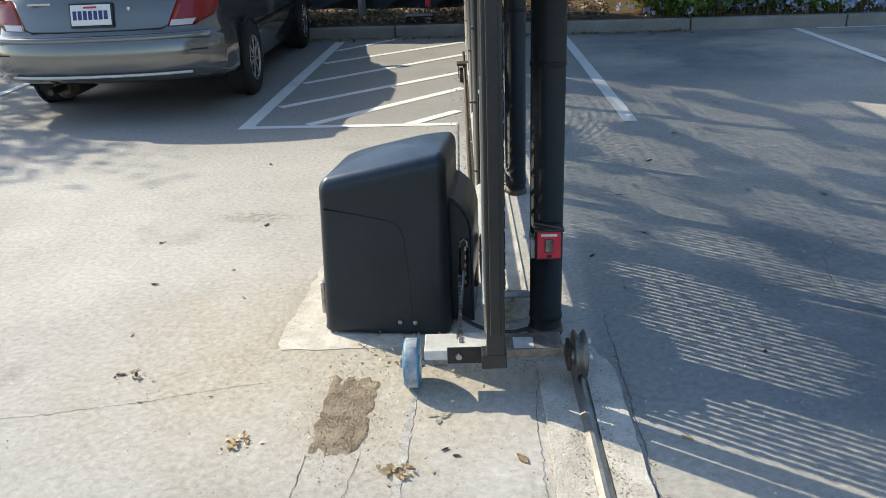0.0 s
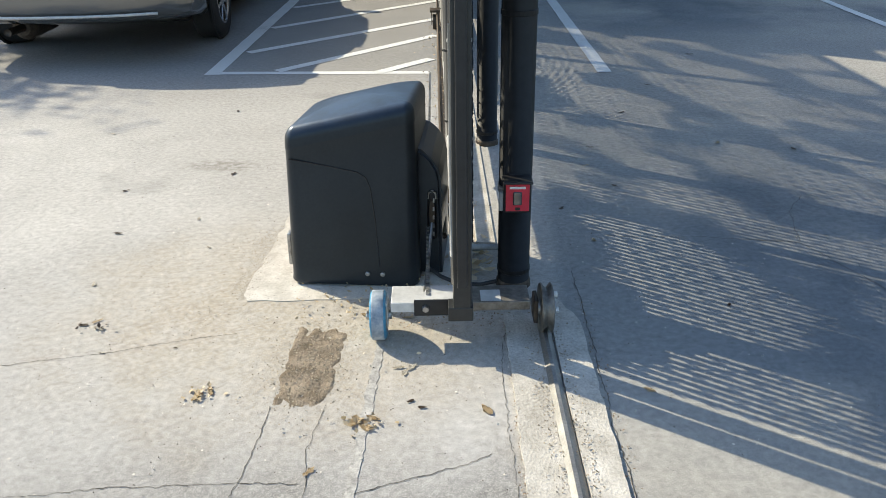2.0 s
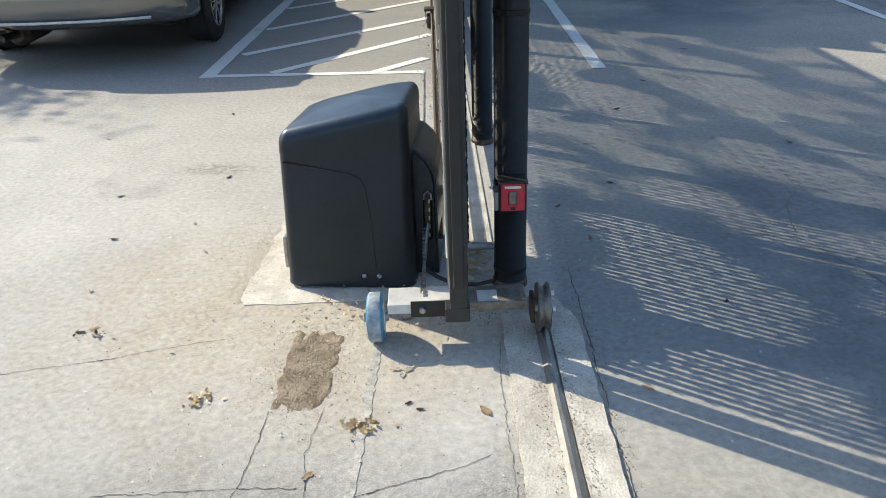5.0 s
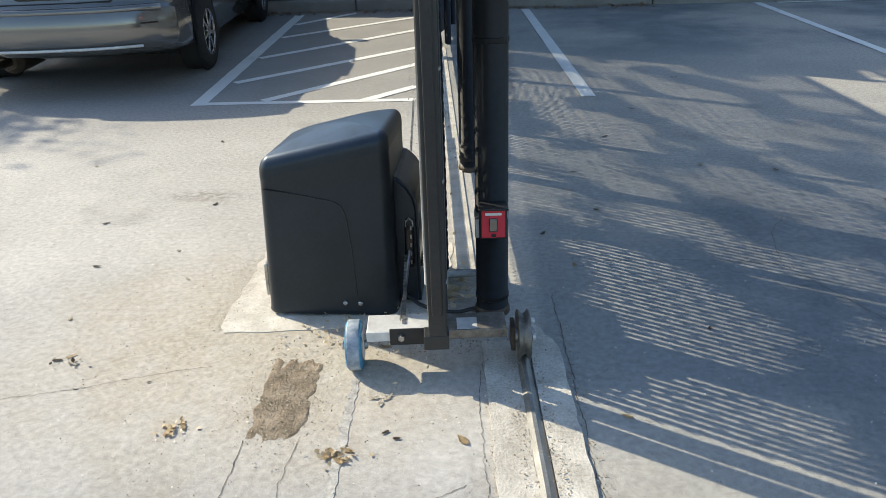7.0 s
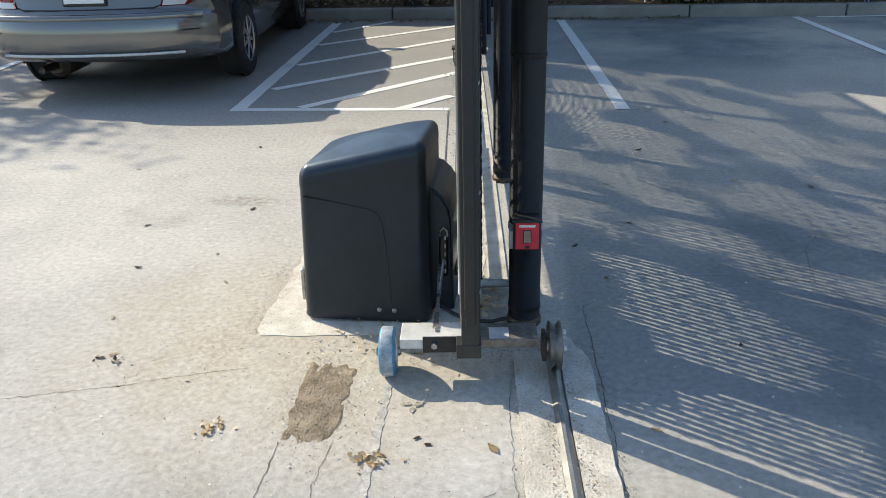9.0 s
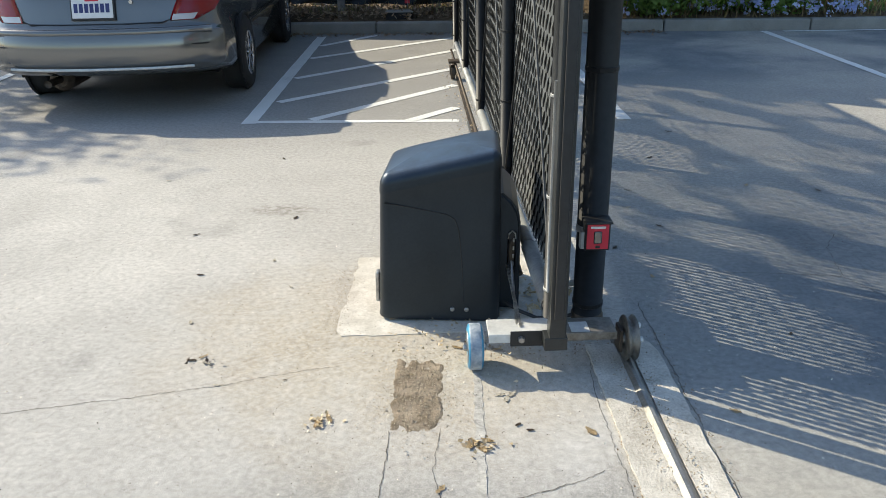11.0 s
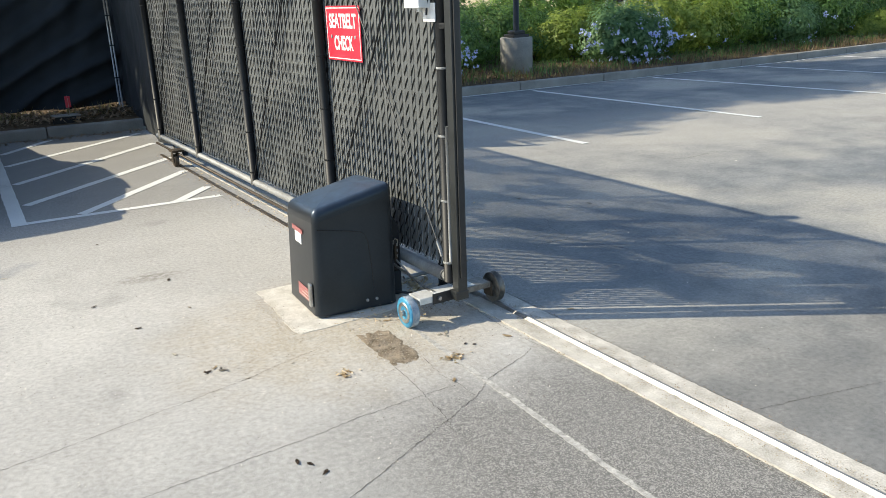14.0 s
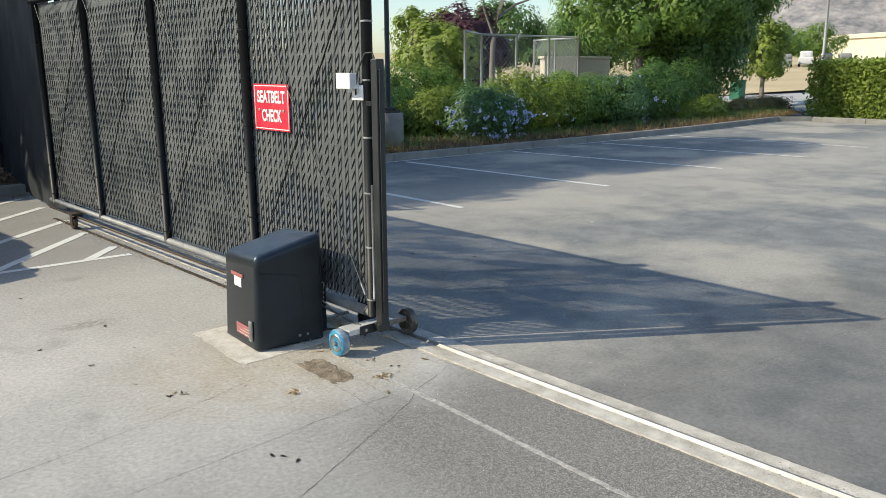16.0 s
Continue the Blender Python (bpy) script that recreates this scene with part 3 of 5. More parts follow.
def crack(pts, width, wander=0.010):
    """A dirt-filled crack that wanders between the given places."""
    bm = bmesh.new()
    rows = []
    for (ax, ay), (bx, by) in zip(pts, pts[1:]):
        a, b = Vector((ax, ay)), Vector((bx, by))
        k = max(3, int((b - a).length / 0.012))
        s = Vector((-(b - a).y, (b - a).x)).normalized()
        for i in range(k):
            c = a.lerp(b, i / k)
            o = noise.noise(Vector((c.x * 6, c.y * 6, 1.7))) * wander + noise.noise(Vector((c.x * 47, c.y * 47, 4))) * wander * 0.8 + noise.noise(Vector((c.x * 130, c.y * 130, 7))) * wander * 0.4
            w = 0.50 * width * (0.35 + 0.9 * abs(noise.noise(Vector((c.x * 17, c.y * 17, 9)))) + random.uniform(0, 0.25))
            rows.append((c + s * (o + w / 2), c + s * (o - w / 2)))
    vs = [(bm.verts.new((*p, 0.0018)), bm.verts.new((*q, 0.0018))) for p, q in rows]
    for (a, b), (c, e) in zip(vs, vs[1:]):
        bm.faces.new((a, c, e, b))
    return bm


for pts, w in (([(-6.0, -1.30), (-2.65, -0.31), (-1.885, -0.118), (-1.53, -0.015), (-1.30, 0.068), (-1.10, 0.13)], 0.006),
               ([(-6.0, -1.45), (-2.30, -0.82), (-1.53, -0.717), (-1.17, -0.666), (-0.88, -0.633), (-0.70, -0.628)], 0.006),
               ([(-4.6, -2.9), (-1.654, -1.306), (-1.10, -1.00), (-0.70, -0.79), (-0.54, -0.66), (-0.40, -0.585), (-0.26, -0.528), (-0.17, -0.47)], 0.007),
               ([(-0.875, -0.29), (-0.870, -0.44), (-0.877, -0.565), (-0.878, -0.70), (-0.90, -0.95)], 0.007),
               ([(-0.70, -0.27), (-0.715, -0.50), (-0.69, -0.63), (-0.68, -0.78)], 0.005),
               ([(-0.93, -0.76), (-0.90, -1.18), (-0.88, -1.9)], 0.003),
               ([(0.133, 0.68), (0.14, 0.50), (0.155, 0.30), (0.163, 0.0), (0.195, -0.5), (0.26, -1.4), (0.58, -6)], 0.007),
               ([(-0.135, 0.25), (-0.15, -0.03), (-0.12, -0.5), (-0.07, -1.2), (0.2, -5)], 0.0045),
               ([(0.95, 0.98), (1.14, 0.96), (1.25, 0.72), (1.5, 0.2), (1.9, -0.4)], 0.007),
               ([(1.14, 0.96), (0.7, 1.0), (0.3, 1.0)], 0.005),
               ([(1.14, 0.96), (1.2, 1.3), (1.32, 1.5)], 0.006),
               ([(0.2, -1.5), (1.0, -1.65), (2.2, -1.7), (4, -1.8)], 0.005),
               ([(3.6, 2.9), (3.9, 2.6), (4.4, 2.7), (5.0, 2.35)], 0.012),
               ([(5.2, 0.6), (6.2, 0.9), (7.4, 0.8)], 0.012)):
    single("crack", crack(pts, w), CRACK, "dark dirt-filled crack in the asphalt", "crack", "cracks in the asphalt", "structure")


def mound(cx, cy, sx, sy, turn, h, seed, material):
    """A low heap of sand with an uneven outline."""
    bm = bmesh.new()
    n = 64
    grid = {}
    for j in range(n + 1):
        for i in range(n + 1):
            u, w = i / n * 2 - 1, j / n * 2 - 1
            e = 1 - max(abs(u) ** 5, abs(w) ** 6)
            q = noise.noise(Vector((u * 3, w * 5, seed)))
            z = -0.004 + (h + 0.004) * max(0, min(1, e * 1.3 + q * 0.75)) * (0.8 + 0.35 * q) + 0.002 * noise.noise(Vector((u * 22, w * 40, seed)))
            c, s = math.cos(turn), math.sin(turn)
            grid[i, j] = bm.verts.new((cx + c * u * sx - s * w * sy, cy + s * u * sx + c * w * sy, z))
    for j in range(n):
        for i in range(n):
            bm.faces.new((grid[i, j], grid[i + 1, j], grid[i + 1, j + 1], grid[i, j + 1]))
    return finish(bm, "mound", material, True)


single("sand_patch", mound(-0.795, -0.06, 0.098, 0.245, 0.03, 0.005, 2, SAND), None, "patch of loose brown sand in a worn hollow", "sand", kind="stuff")

# ---- the sliding gate ----
GATE = Matrix.Translation((-0.298, 0.165, 0)) @ Matrix.Rotation(radians(4.6), 4, "Z")
POSTS = [0.0, 1.54, 3.19, 4.88, 6.45]
TOP, LOW = 2.62, 0.225
gate = thing("sliding_gate", GATE, "black chain-link sliding gate with dark privacy slats, standing open", "gate")
for s in POSTS:
    post = part("gate_post", tube([(0, s, LOW - 0.02), (0, s, TOP)], 0.036, 16), BLACK_PIPE, gate, smooth=True)
    for z in [0.32 + 0.36 * i for i in range(6)]:
        part("tie_band", lathe([(z - 0.006, 0.0365), (z - 0.004, 0.0390), (z + 0.004, 0.0390), (z + 0.006, 0.0365)], 16, "Z"), GALV if s == 0 else BLACK_PIPE, post, m=Matrix.Translation((0, s, 0)))
part("bottom_rail", tube([(0, 0.0, LOW), (0, 6.6, LOW)], 0.030, 14), GALV, gate, "scuffed grey bottom pipe", True)
part("rail_sleeve", tube([(0, 0.05, LOW), (0, 0.62, LOW)], 0.036, 14), GALV, gate, "lighter galvanised pipe sleeve", True)
part("top_rail", tube([(0, 0.0, TOP), (0, 6.6, TOP)], 0.030, 14), BLACK_PIPE, gate, smooth=True)
for a, b in zip(POSTS, POSTS[1:]):
    part("brace_cable", tube([(-0.004, a + 0.03, LOW + 0.05), (-0.004, b - 0.03, TOP - 0.04)], 0.0050, 6), CABLE, gate)
    part("brace_cable", tube([(-0.012, b - 0.03, LOW + 0.05), (-0.012, a + 0.03, TOP - 0.04)], 0.0055, 6), BLACK_PIPE, gate)
    part("turnbuckle", tube([(-0.004, a + 0.07, LOW + 0.11), (-0.004, a + 0.12, LOW + 0.19)], 0.010, 8), STEEL, gate)

# chain-link fabric and its slats, on the far side of the posts
PITCH, ROW, MX = 0.0382, 0.076, 0.034
COLS = int(6.47 / PITCH)
rows = int((TOP - LOW - 0.12) / ROW)
wv, wf = [], []
for c in range(COLS):
    y0 = 0.045 + c * PITCH
    ring = None
    # each wire climbs steeply over the face of one slat and passes behind the next
    turns = ((0.0, 0.0070, 0.0), (0.5, 0.0095, 0.033), (1.0, 0.0070, 0.066), (0.5, 0.0095, 0.071)) if c % 2 else ((0.0, -0.0050, 0.0), (0.5, -0.0080, 0.033), (1.0, -0.0050, 0.066), (0.5, 0.0090, 0.071))
    for r in range(4 * rows + 1):
        u, x, dz = turns[r % 4]
        z = LOW + 0.04 + (r // 4) * ROW + dz + (0.5 * ROW if c % 2 else 0.0) + 0.004 * noise.noise(Vector((c * 0.7, r * 0.3, 2.0)))
        k, y, x = len(wv), y0 + (1 - u) * PITCH, MX + x
        wv += [(x - 0.0036, y, z), (x, y + 0.0046, z + 0.001), (x + 0.0036, y, z), (x, y - 0.0046, z - 0.001)]
        if ring is not None:
            for i in range(4):
                wf.append((ring + i, ring + (i + 1) % 4, k + (i + 1) % 4, k + i))
        ring = k
mesh = part("chain_link", mesh_of("chain_link", wv, wf, WIRE), None, gate, "black vinyl chain-link wire")
tagged(mesh, kind="stuff")
for c in range(COLS):
    y0 = 0.045 + c * PITCH + PITCH / 2
    k = 30
    sv, sf = [], []
    off, tilt = random.uniform(-0.0012, 0.0012), random.uniform(-0.08, 0.08)
    for r in range(k + 1):
        z = LOW + 0.05 + (TOP - LOW - 0.09) * r / k
        g = noise.noise(Vector((y0 * 1.3, z * 2.6 + y0 * 0.8, 3.1))) + 0.45 * noise.noise(Vector((y0 * 4.1, z * 6.0, 7.7)))
        w = PITCH * 0.5 - 0.0024 - 0.0066 * max(0.0, min(1.0, (g + 0.18 + 0.14 * max(0.0, 1.0 - z / 1.3)) * 4))
        y = y0 + off + 0.0008 * noise.noise(Vector((y0 * 50, z * 4, 1)))
        t = w * tilt
        sv += [(MX - 0.0042 - t, y - w, z), (MX - 0.0042 + t, y + w, z), (MX + 0.0045 + t, y + w, z), (MX + 0.0045 - t, y - w, z)]
        if r:
            b = 4 * r
            sf += [(b - 4 + i, b - 4 + (i + 1) % 4, b + (i + 1) % 4, b + i) for i in range(4)]
    sf += [(3, 2, 1, 0), (4 * k, 4 * k + 1, 4 * k + 2, 4 * k + 3)]
    part("slat", mesh_of("slat", sv, sf, SLAT), None, gate)

bm = bmesh.new()
for c in range(COLS):
    y0 = 0.045 + c * PITCH
    tube([(MX - 0.004, y0, LOW + 0.075), (MX - 0.009, y0 + PITCH * 0.42, LOW + 0.030 + random.uniform(0, 0.008)), (MX + 0.004, y0 + PITCH * 0.58, LOW + 0.032), (MX + 0.004, y0 + PITCH, LOW + 0.075)], 0.0030, 4, bm)
tagged(part("wire_end", bm, GALV, gate, "scuffed grey twisted wire ends"), kind="stuff")
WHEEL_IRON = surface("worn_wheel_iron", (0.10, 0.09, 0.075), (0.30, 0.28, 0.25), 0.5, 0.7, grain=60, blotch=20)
# square end post with its top stub, carriage and wheels
post = part("end_post", box(-0.031, 0.031, -0.132, -0.070, 0.165, 1.89, 0.006), SQUARE_PAINT, gate, "charcoal square steel tube")
part("rubber_edge", box(-0.018, 0.018, -0.1445, -0.132, 0.26, 1.83, 0.005), BLACK, gate)
for z in (0.35, 1.0, 1.6):
    part("post_clamp", box(-0.03, 0.03, -0.070, 0.0, z, z + 0.03, 0.003), BLACK_PIPE, gate)
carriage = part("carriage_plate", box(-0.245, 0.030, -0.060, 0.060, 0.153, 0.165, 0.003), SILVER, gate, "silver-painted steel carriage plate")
# right half coloured dark for the posts' shade, with a silver sunlit patch
part("carriage_plate", box(0.030, 0.235, -0.060, 0.055, 0.151, 0.163, 0.003), WHEEL_IRON, gate, "dark end of the carriage plate, post shade painted in")
part("sunlit_patch", box(0.065, 0.135, -0.058, 0.020, 0.163, 0.1645, 0.001), SILVER, gate, "sunlit patch, painted in silver")
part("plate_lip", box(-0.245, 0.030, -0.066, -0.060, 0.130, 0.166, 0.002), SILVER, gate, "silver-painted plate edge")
part("plate_lip", box(0.030, 0.235, -0.066, -0.060, 0.130, 0.164, 0.002), WHEEL_IRON, gate, "dark plate edge, post shade painted in")
part("bracket", box(-0.165, -0.03, -0.073, -0.0665, 0.118, 0.180, 0.002), BLACK, gate, "black chain bracket")
part("bracket_bolt", lathe([(-0.082, 0.011), (-0.074, 0.013), (-0.066, 0.013)], 6, "Y"), STEEL, gate, "steel bolt head", m=Matrix.Translation((-0.125, -0.006, 0.150)))
part("post_foot", box(-0.048, 0.036, -0.134, -0.066, 0.130, 0.182, 0.003), SQUARE_PAINT, gate)
for s in (-1, 1):
    part("axle_fork", box(s * 0.262 - 0.010, s * 0.262 + 0.004, -0.045, 0.030, 0.060, 0.153, 0.003), RUSTY if s > 0 else SILVER, gate, "bent plate fork")
wheel = part("guide_wheel", lathe([(-0.024, 0.045), (-0.024, 0.068), (-0.018, 0.0765), (0.018, 0.0765), (0.024, 0.068), (0.024, 0.045)], 32), BLUE_TYRE, gate, "blue polyurethane wheel", True, Matrix.Translation((-0.292, -0.012, 0.0895)) @ Matrix.Scale(1.155, 4))
part("tread", lathe([(-0.0185, 0.0762), (-0.016, 0.0772), (0.016, 0.0772), (0.0185, 0.0762)], 32), TREAD, wheel, "dirt-worn tread", True)
part("wheel_rim", lathe([(-0.026, 0.012), (-0.020, 0.020), (-0.0262, 0.040), (-0.0262, 0.052), (0.0262, 0.052), (0.0262, 0.040), (0.020, 0.02), (0.026, 0.012)], 28), STEEL, wheel, "bare steel rim", True)
part("axle_nut", lathe([(-0.040, 0.010), (-0.036, 0.014), (0.036, 0.014), (0.04, 0.01)], 6), STEEL, wheel)
wheel = part("groove_wheel", lathe([(-0.019, 0.035), (-0.019, 0.078), (-0.015, 0.081), (-0.003, 0.066), (0.003, 0.066), (0.015, 0.081), (0.019, 0.078), (0.019, 0.035)], 32), WHEEL_IRON, gate, "dark iron V-groove wheel", True, Matrix.Translation((0.296, -0.012, 0.107)) @ Matrix.Scale(1.10, 4))
part("wheel_hub", lathe([(-0.036, 0.016), (-0.030, 0.024), (0.030, 0.024), (0.036, 0.016)], 16), STEEL, wheel)
for a in (20, 95, 160):
    part("grease_bolt", lathe([(0.024, 0.010), (0.034, 0.010)], 6), SILVER, wheel, m=Matrix.Translation((0, 0.05 * math.cos(radians(a)), 0.05 * math.sin(radians(a)))))
# tail caster
part("caster_bracket", box(-0.13, 0.03, 5.50, 5.66, LOW - 0.052, LOW - 0.030, 0.004), RUSTY, gate, "dark iron caster bracket")
for s in (-1, 1):
    part("caster_fork", box(-0.085 + s * 0.028 - 0.004, -0.085 + s * 0.028 + 0.004, 5.54, 5.62, 0.05, LOW - 0.052, 0.002), RUSTY, gate)
part("caster_wheel", lathe([(-0.02, 0.03), (-0.02, 0.066), (-0.014, 0.072), (0.014, 0.072), (0.02, 0.066), (0.02, 0.03)], 24), RUSTY, gate, "dark tail caster wheel", True, Matrix.Translation((-0.085, 5.58, 0.073)))
# drive chain along the bottom
bm = bmesh.new()
for i in range(115):
    s = 0.0 + i * 0.0254 * 1.0
    z = 0.165 + 0.06 * max(0, min(1, (s - 0.05) / 0.55)) * (1 if s < 0.6 else 1)
    box(-0.118 - 0.006, -0.118 + 0.006, s - 0.011, s + 0.008, z - 0.006, z + 0.006, 0.0, 1, bm)
part("drive_chain", bm, STEEL, gate, "steel roller chain")
part("chain_guide", tube([(-0.055, 0.5, 0.150), (-0.055, 6.5, 0.150)], 0.013, 8), RUSTY, gate, "dark guide bar under the bottom pipe", True)
# conduit down the end post and its cable
part("conduit", tube([(-0.030, -0.06, 0.34), (-0.030, -0.06, 0.52), (-0.028, -0.058, 1.1)], 0.009, 8), GALV, gate, smooth=True)
part("edge_cable", tube([(-0.02, -0.10, 1.885), (-0.025, -0.085, 1.93), (-0.04, -0.03, 1.925), (-0.055, 0.03, 1.82), (-0.06, 0.04, 1.73), (-0.060, 0.05, 1.67)], 0.0055, 8), BLACK, gate, "black cable", True)

jbox = thing("junction_box", GATE, "white plastic weatherproof junction box on the gate frame", "junction box")
part("box_body", box(-0.115, -0.040, 0.035, 0.185, 1.705, 1.805, 0.006), WHITE, jbox)
part("mount_plate", box(-0.043, -0.037, -0.005, 0.115, 1.635, 1.73, 0.002), WHITE, jbox)
part("cable_gland", tube([(-0.075, 0.09, 1.685), (-0.075, 0.09, 1.706)], 0.014, 10), SILVER, jbox)

# ---- the sign ----
sign = thing("warning_sign", GATE @ pose(0.014, 1.20, 1.55) @ Matrix.Scale(1.04, 4), "red metal sign reading SEATBELT CHECK in white", "sign")
part("panel", box(-0.0015, 0.0015, -0.238, 0.238, -0.165, 0.165, 0.001), RED, sign)
bm = bmesh.new()
for a, b, c, d in ((-0.228, 0.228, 0.149, 0.155), (-0.228, 0.228, -0.155, -0.149), (-0.228, -0.222, -0.149, 0.149), (0.222, 0.228, -0.149, 0.149)):
    box(-0.0030, -0.0018, a, b, c, d, 0, 1, bm)
part("border", bm, WHITE, sign, "thin white border")
for y in (-0.165, 0.165):
    part("bolt", lathe([(-0.007, 0.006), (-0.005, 0.011), (-0.002, 0.011)], 10), GALV, sign, m=Matrix.Translation((0, y, -0.02)))


def lettering(name, text, size, width, m, material, parent, depth=0.0006):
    cu = bpy.data.curves.new(name, "FONT")
    cu.body, cu.size, cu.align_x, cu.align_y, cu.extrude, cu.offset = text, size, "CENTER", "CENTER", depth, size * 0.030
    tmp = new("tmp_text", cu)
    bpy.context.view_layer.update()
    me = bpy.data.meshes.new_from_object(tmp.evaluated_get(bpy.context.evaluated_depsgraph_get()))
    w = max(v.co.x for v in me.vertices) - min(v.co.x for v in me.vertices)
    bpy.data.objects.remove(tmp)
    for v in me.vertices:
        v.co.x *= width / w
    me.materials.clear()
    me.materials.append(material)
    return part(name, me, None, parent, m=m)


FACE = Matrix.Translation((-0.0032, 0, 0)) @ Matrix(((0, 0, -1, 0), (-1, 0, 0, 0), (0, 1, 0, 0), (0, 0, 0, 1)))
lettering("lettering", "SEATBELT", 0.118, 0.375, Matrix.Translation((0, 0, 0.070)) @ FACE, WHITE, sign)
lettering("lettering", "CHECK", 0.118, 0.265, Matrix.Translation((0, 0, -0.062)) @ FACE, WHITE, sign)

# ---- fixed guide posts with the safety sensor ----
def guide_post(x, y, r, label):
    t = thing("guide_post", pose(x, y, 0), label, "post", "guide posts beside the gate")
    part("pipe", tube([(0, 0, 0.02), (0, 0, 2.56)], r, 24), BLACK_PIPE, t, smooth=True)
    part("foot_collar", lathe([(-0.02, r + 0.008), (0.022, r + 0.006), (0.030, r + 0.001)], 24, "Z"), RUSTY, t, "dark dirty foot collar")
    for z in (0.075, 1.06):
        part("band", lathe([(z - 0.01, r + 0.0005), (z - 0.008, r + 0.003), (z + 0.008, r + 0.003), (z + 0.01, r + 0.0005)], 24, "Z"), BLACK_PIPE, t)
    return t


guide_post(-0.111, 0.545, 0.062, "black round steel guide post set in the ground")
guide_post(-0.25, 2.27, 0.060, "black round steel guide post further along the gate")
eye = thing("photo_eye", Matrix.Translation((-0.112, 0.545, 0.425)) @ Matrix.Rotation(radians(3), 4, "Z") @ Matrix.Scale(1.13, 4), "red and black photo-eye sensor strapped to the guide post", "sensor")
part("housing", box(-0.044, 0.046, -0.105, -0.050, -0.060, 0.048, 0.006), BLACK, eye)
part("hood", box(-0.047, 0.049, -0.125, -0.050, 0.046, 0.054, 0.003), BLACK, eye)
part("face_label", box(-0.037, 0.039, -0.109, -0.1045, -0.052, 0.042, 0.002), RED, eye, "red face plate")
part("lens", box(-0.013, 0.015, -0.1125, -0.108, -0.030, 0.016, 0.003), GLASS, eye, "dark sensor lens")
part("label_bar", box(-0.025, 0.027, -0.1105, -0.1085, 0.026, 0.034), WHITE, eye, "small white bar of lettering")
part("status_window", box(-0.006, 0.010, -0.1105, -0.1085, -0.048, -0.038), BLACK, eye)
part("strap", lathe([(-0.012, 0.054), (-0.012, 0.0575), (0.012, 0.0575), (0.012, 0.054)], 24, "Z"), GALV, eye, "steel strap", m=Matrix.Translation((0, 0, -0.008)))
part("conduit_clip", box(-0.058, -0.044, -0.10, -0.07, -0.055, 0.01, 0.003), GALV, eye)

# ---- the operator ----
op = thing("gate_operator", pose(-0.742, 0.49, 0.010, 0, 1.2, 0), "black moulded plastic slide gate operator on a concrete pad", "gate operator")


def shell(w0, w1, d, h_left, h_right):
    """The cover: straight sides, a top that rises to the right and rounds over, edges softly rounded."""
    bm = bmesh.new()
    levels, per = [], 10
    outline = []

    mx, my = (w1 - w0) / 2, d / 2

    def ring(inset, zf, shrink=1.0):
        pts = []
        for cx, cy, a0 in ((w1 - 0.05, d - 0.05, 0), (-w0 + 0.05, d - 0.05, 90), (-w0 + 0.05, 0.05, 180), (w1 - 0.05, 0.05, 270)):
            for k in range(per):
                a = radians(a0 + 90 * k / (per - 1))
                x, y = cx + (0.05 - inset) * math.cos(a), cy + (0.05 - inset) * math.sin(a)
                x, y = mx + (x - mx) * shrink, my + (y - my) * shrink
                pts.append(bm.verts.new((x, y, zf(x, y))))
        return pts

    def top(x, y):
        u = min(1, max(0, (x + w0) / (w0 + w1)))
        v = min(1, max(0, y / d))
        return h_left + (h_right - h_left) * (1 - (1 - u) ** 1.5) + 0.030 * math.sin(math.pi * v) - 0.040 * v ** 1.6

    rings = [ring(0.0, lambda x, y: 0.0), ring(-0.003, lambda x, y: 0.004), ring(0.0, lambda x, y: 0.02)]
    for i in range(1, 6):
        rings.append(ring(0.0022 * i, lambda x, y, q=i: 0.02 + (top(x, y) - 0.078 - 0.02) * q / 5))
    rings.append(ring(0.0098, lambda x, y: top(x, y) - 0.074))
    rings.append(ring(0.0098, lambda x, y: top(x, y) - 0.066))
    for i in range(7):
        a = radians(90 * i / 6)
        rings.append(ring(0.0110 + 0.036 * (1 - math.cos(a)), lambda x, y, q=a: top(x, y) - 0.044 + 0.044 * math.sin(q)))
    for s in (0.8, 0.6, 0.4, 0.2, 0.05):
        rings.append(ring(0.0470, lambda x, y: top(x, y), s))
    for a, b in zip(rings, rings[1:]):
        for k in range(len(a)):
            bm.faces.new((a[k], a[(k + 1) % len(a)], b[(k + 1) % len(a)], b[k]))
    bm.faces.new(rings[-1])
    bmesh.ops.recalc_face_normals(bm, faces=bm.faces)
    return bm


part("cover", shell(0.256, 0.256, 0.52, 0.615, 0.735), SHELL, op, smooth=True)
part("door_seam", tube([(-0.225, 0.0070, 0.520), (-0.10, 0.0078, 0.500), (0.03, 0.0072, 0.475), (0.062, 0.0066, 0.455), (0.078, 0.0058, 0.41), (0.092, 0.0036, 0.28), (0.104, 0.0003, 0.085)], 0.0022, 6), BLACK, op, "moulded outline of the access door", True)
for x in (0.056, 0.116):
    part("cover_bolt", lathe([(-0.010, 0.006), (-0.007, 0.0095), (0.002, 0.0095)], 10, "Y"), STEEL, op, "steel bolt head", m=Matrix.Translation((x, 0.0, 0.053)))
bm = bmesh.new()
prof = [(0.236, 0.0), (0.236, 0.535), (0.262, 0.527), (0.298, 0.495), (0.325, 0.450), (0.336, 0.40), (0.340, 0.22), (0.343, 0.0)]
fr, bk = [bm.verts.new((x, 0.12, z)) for x, z in prof], [bm.verts.new((x, 0.50, z)) for x, z in prof]
bm.faces.new(fr)
bm.faces.new(bk[::-1])
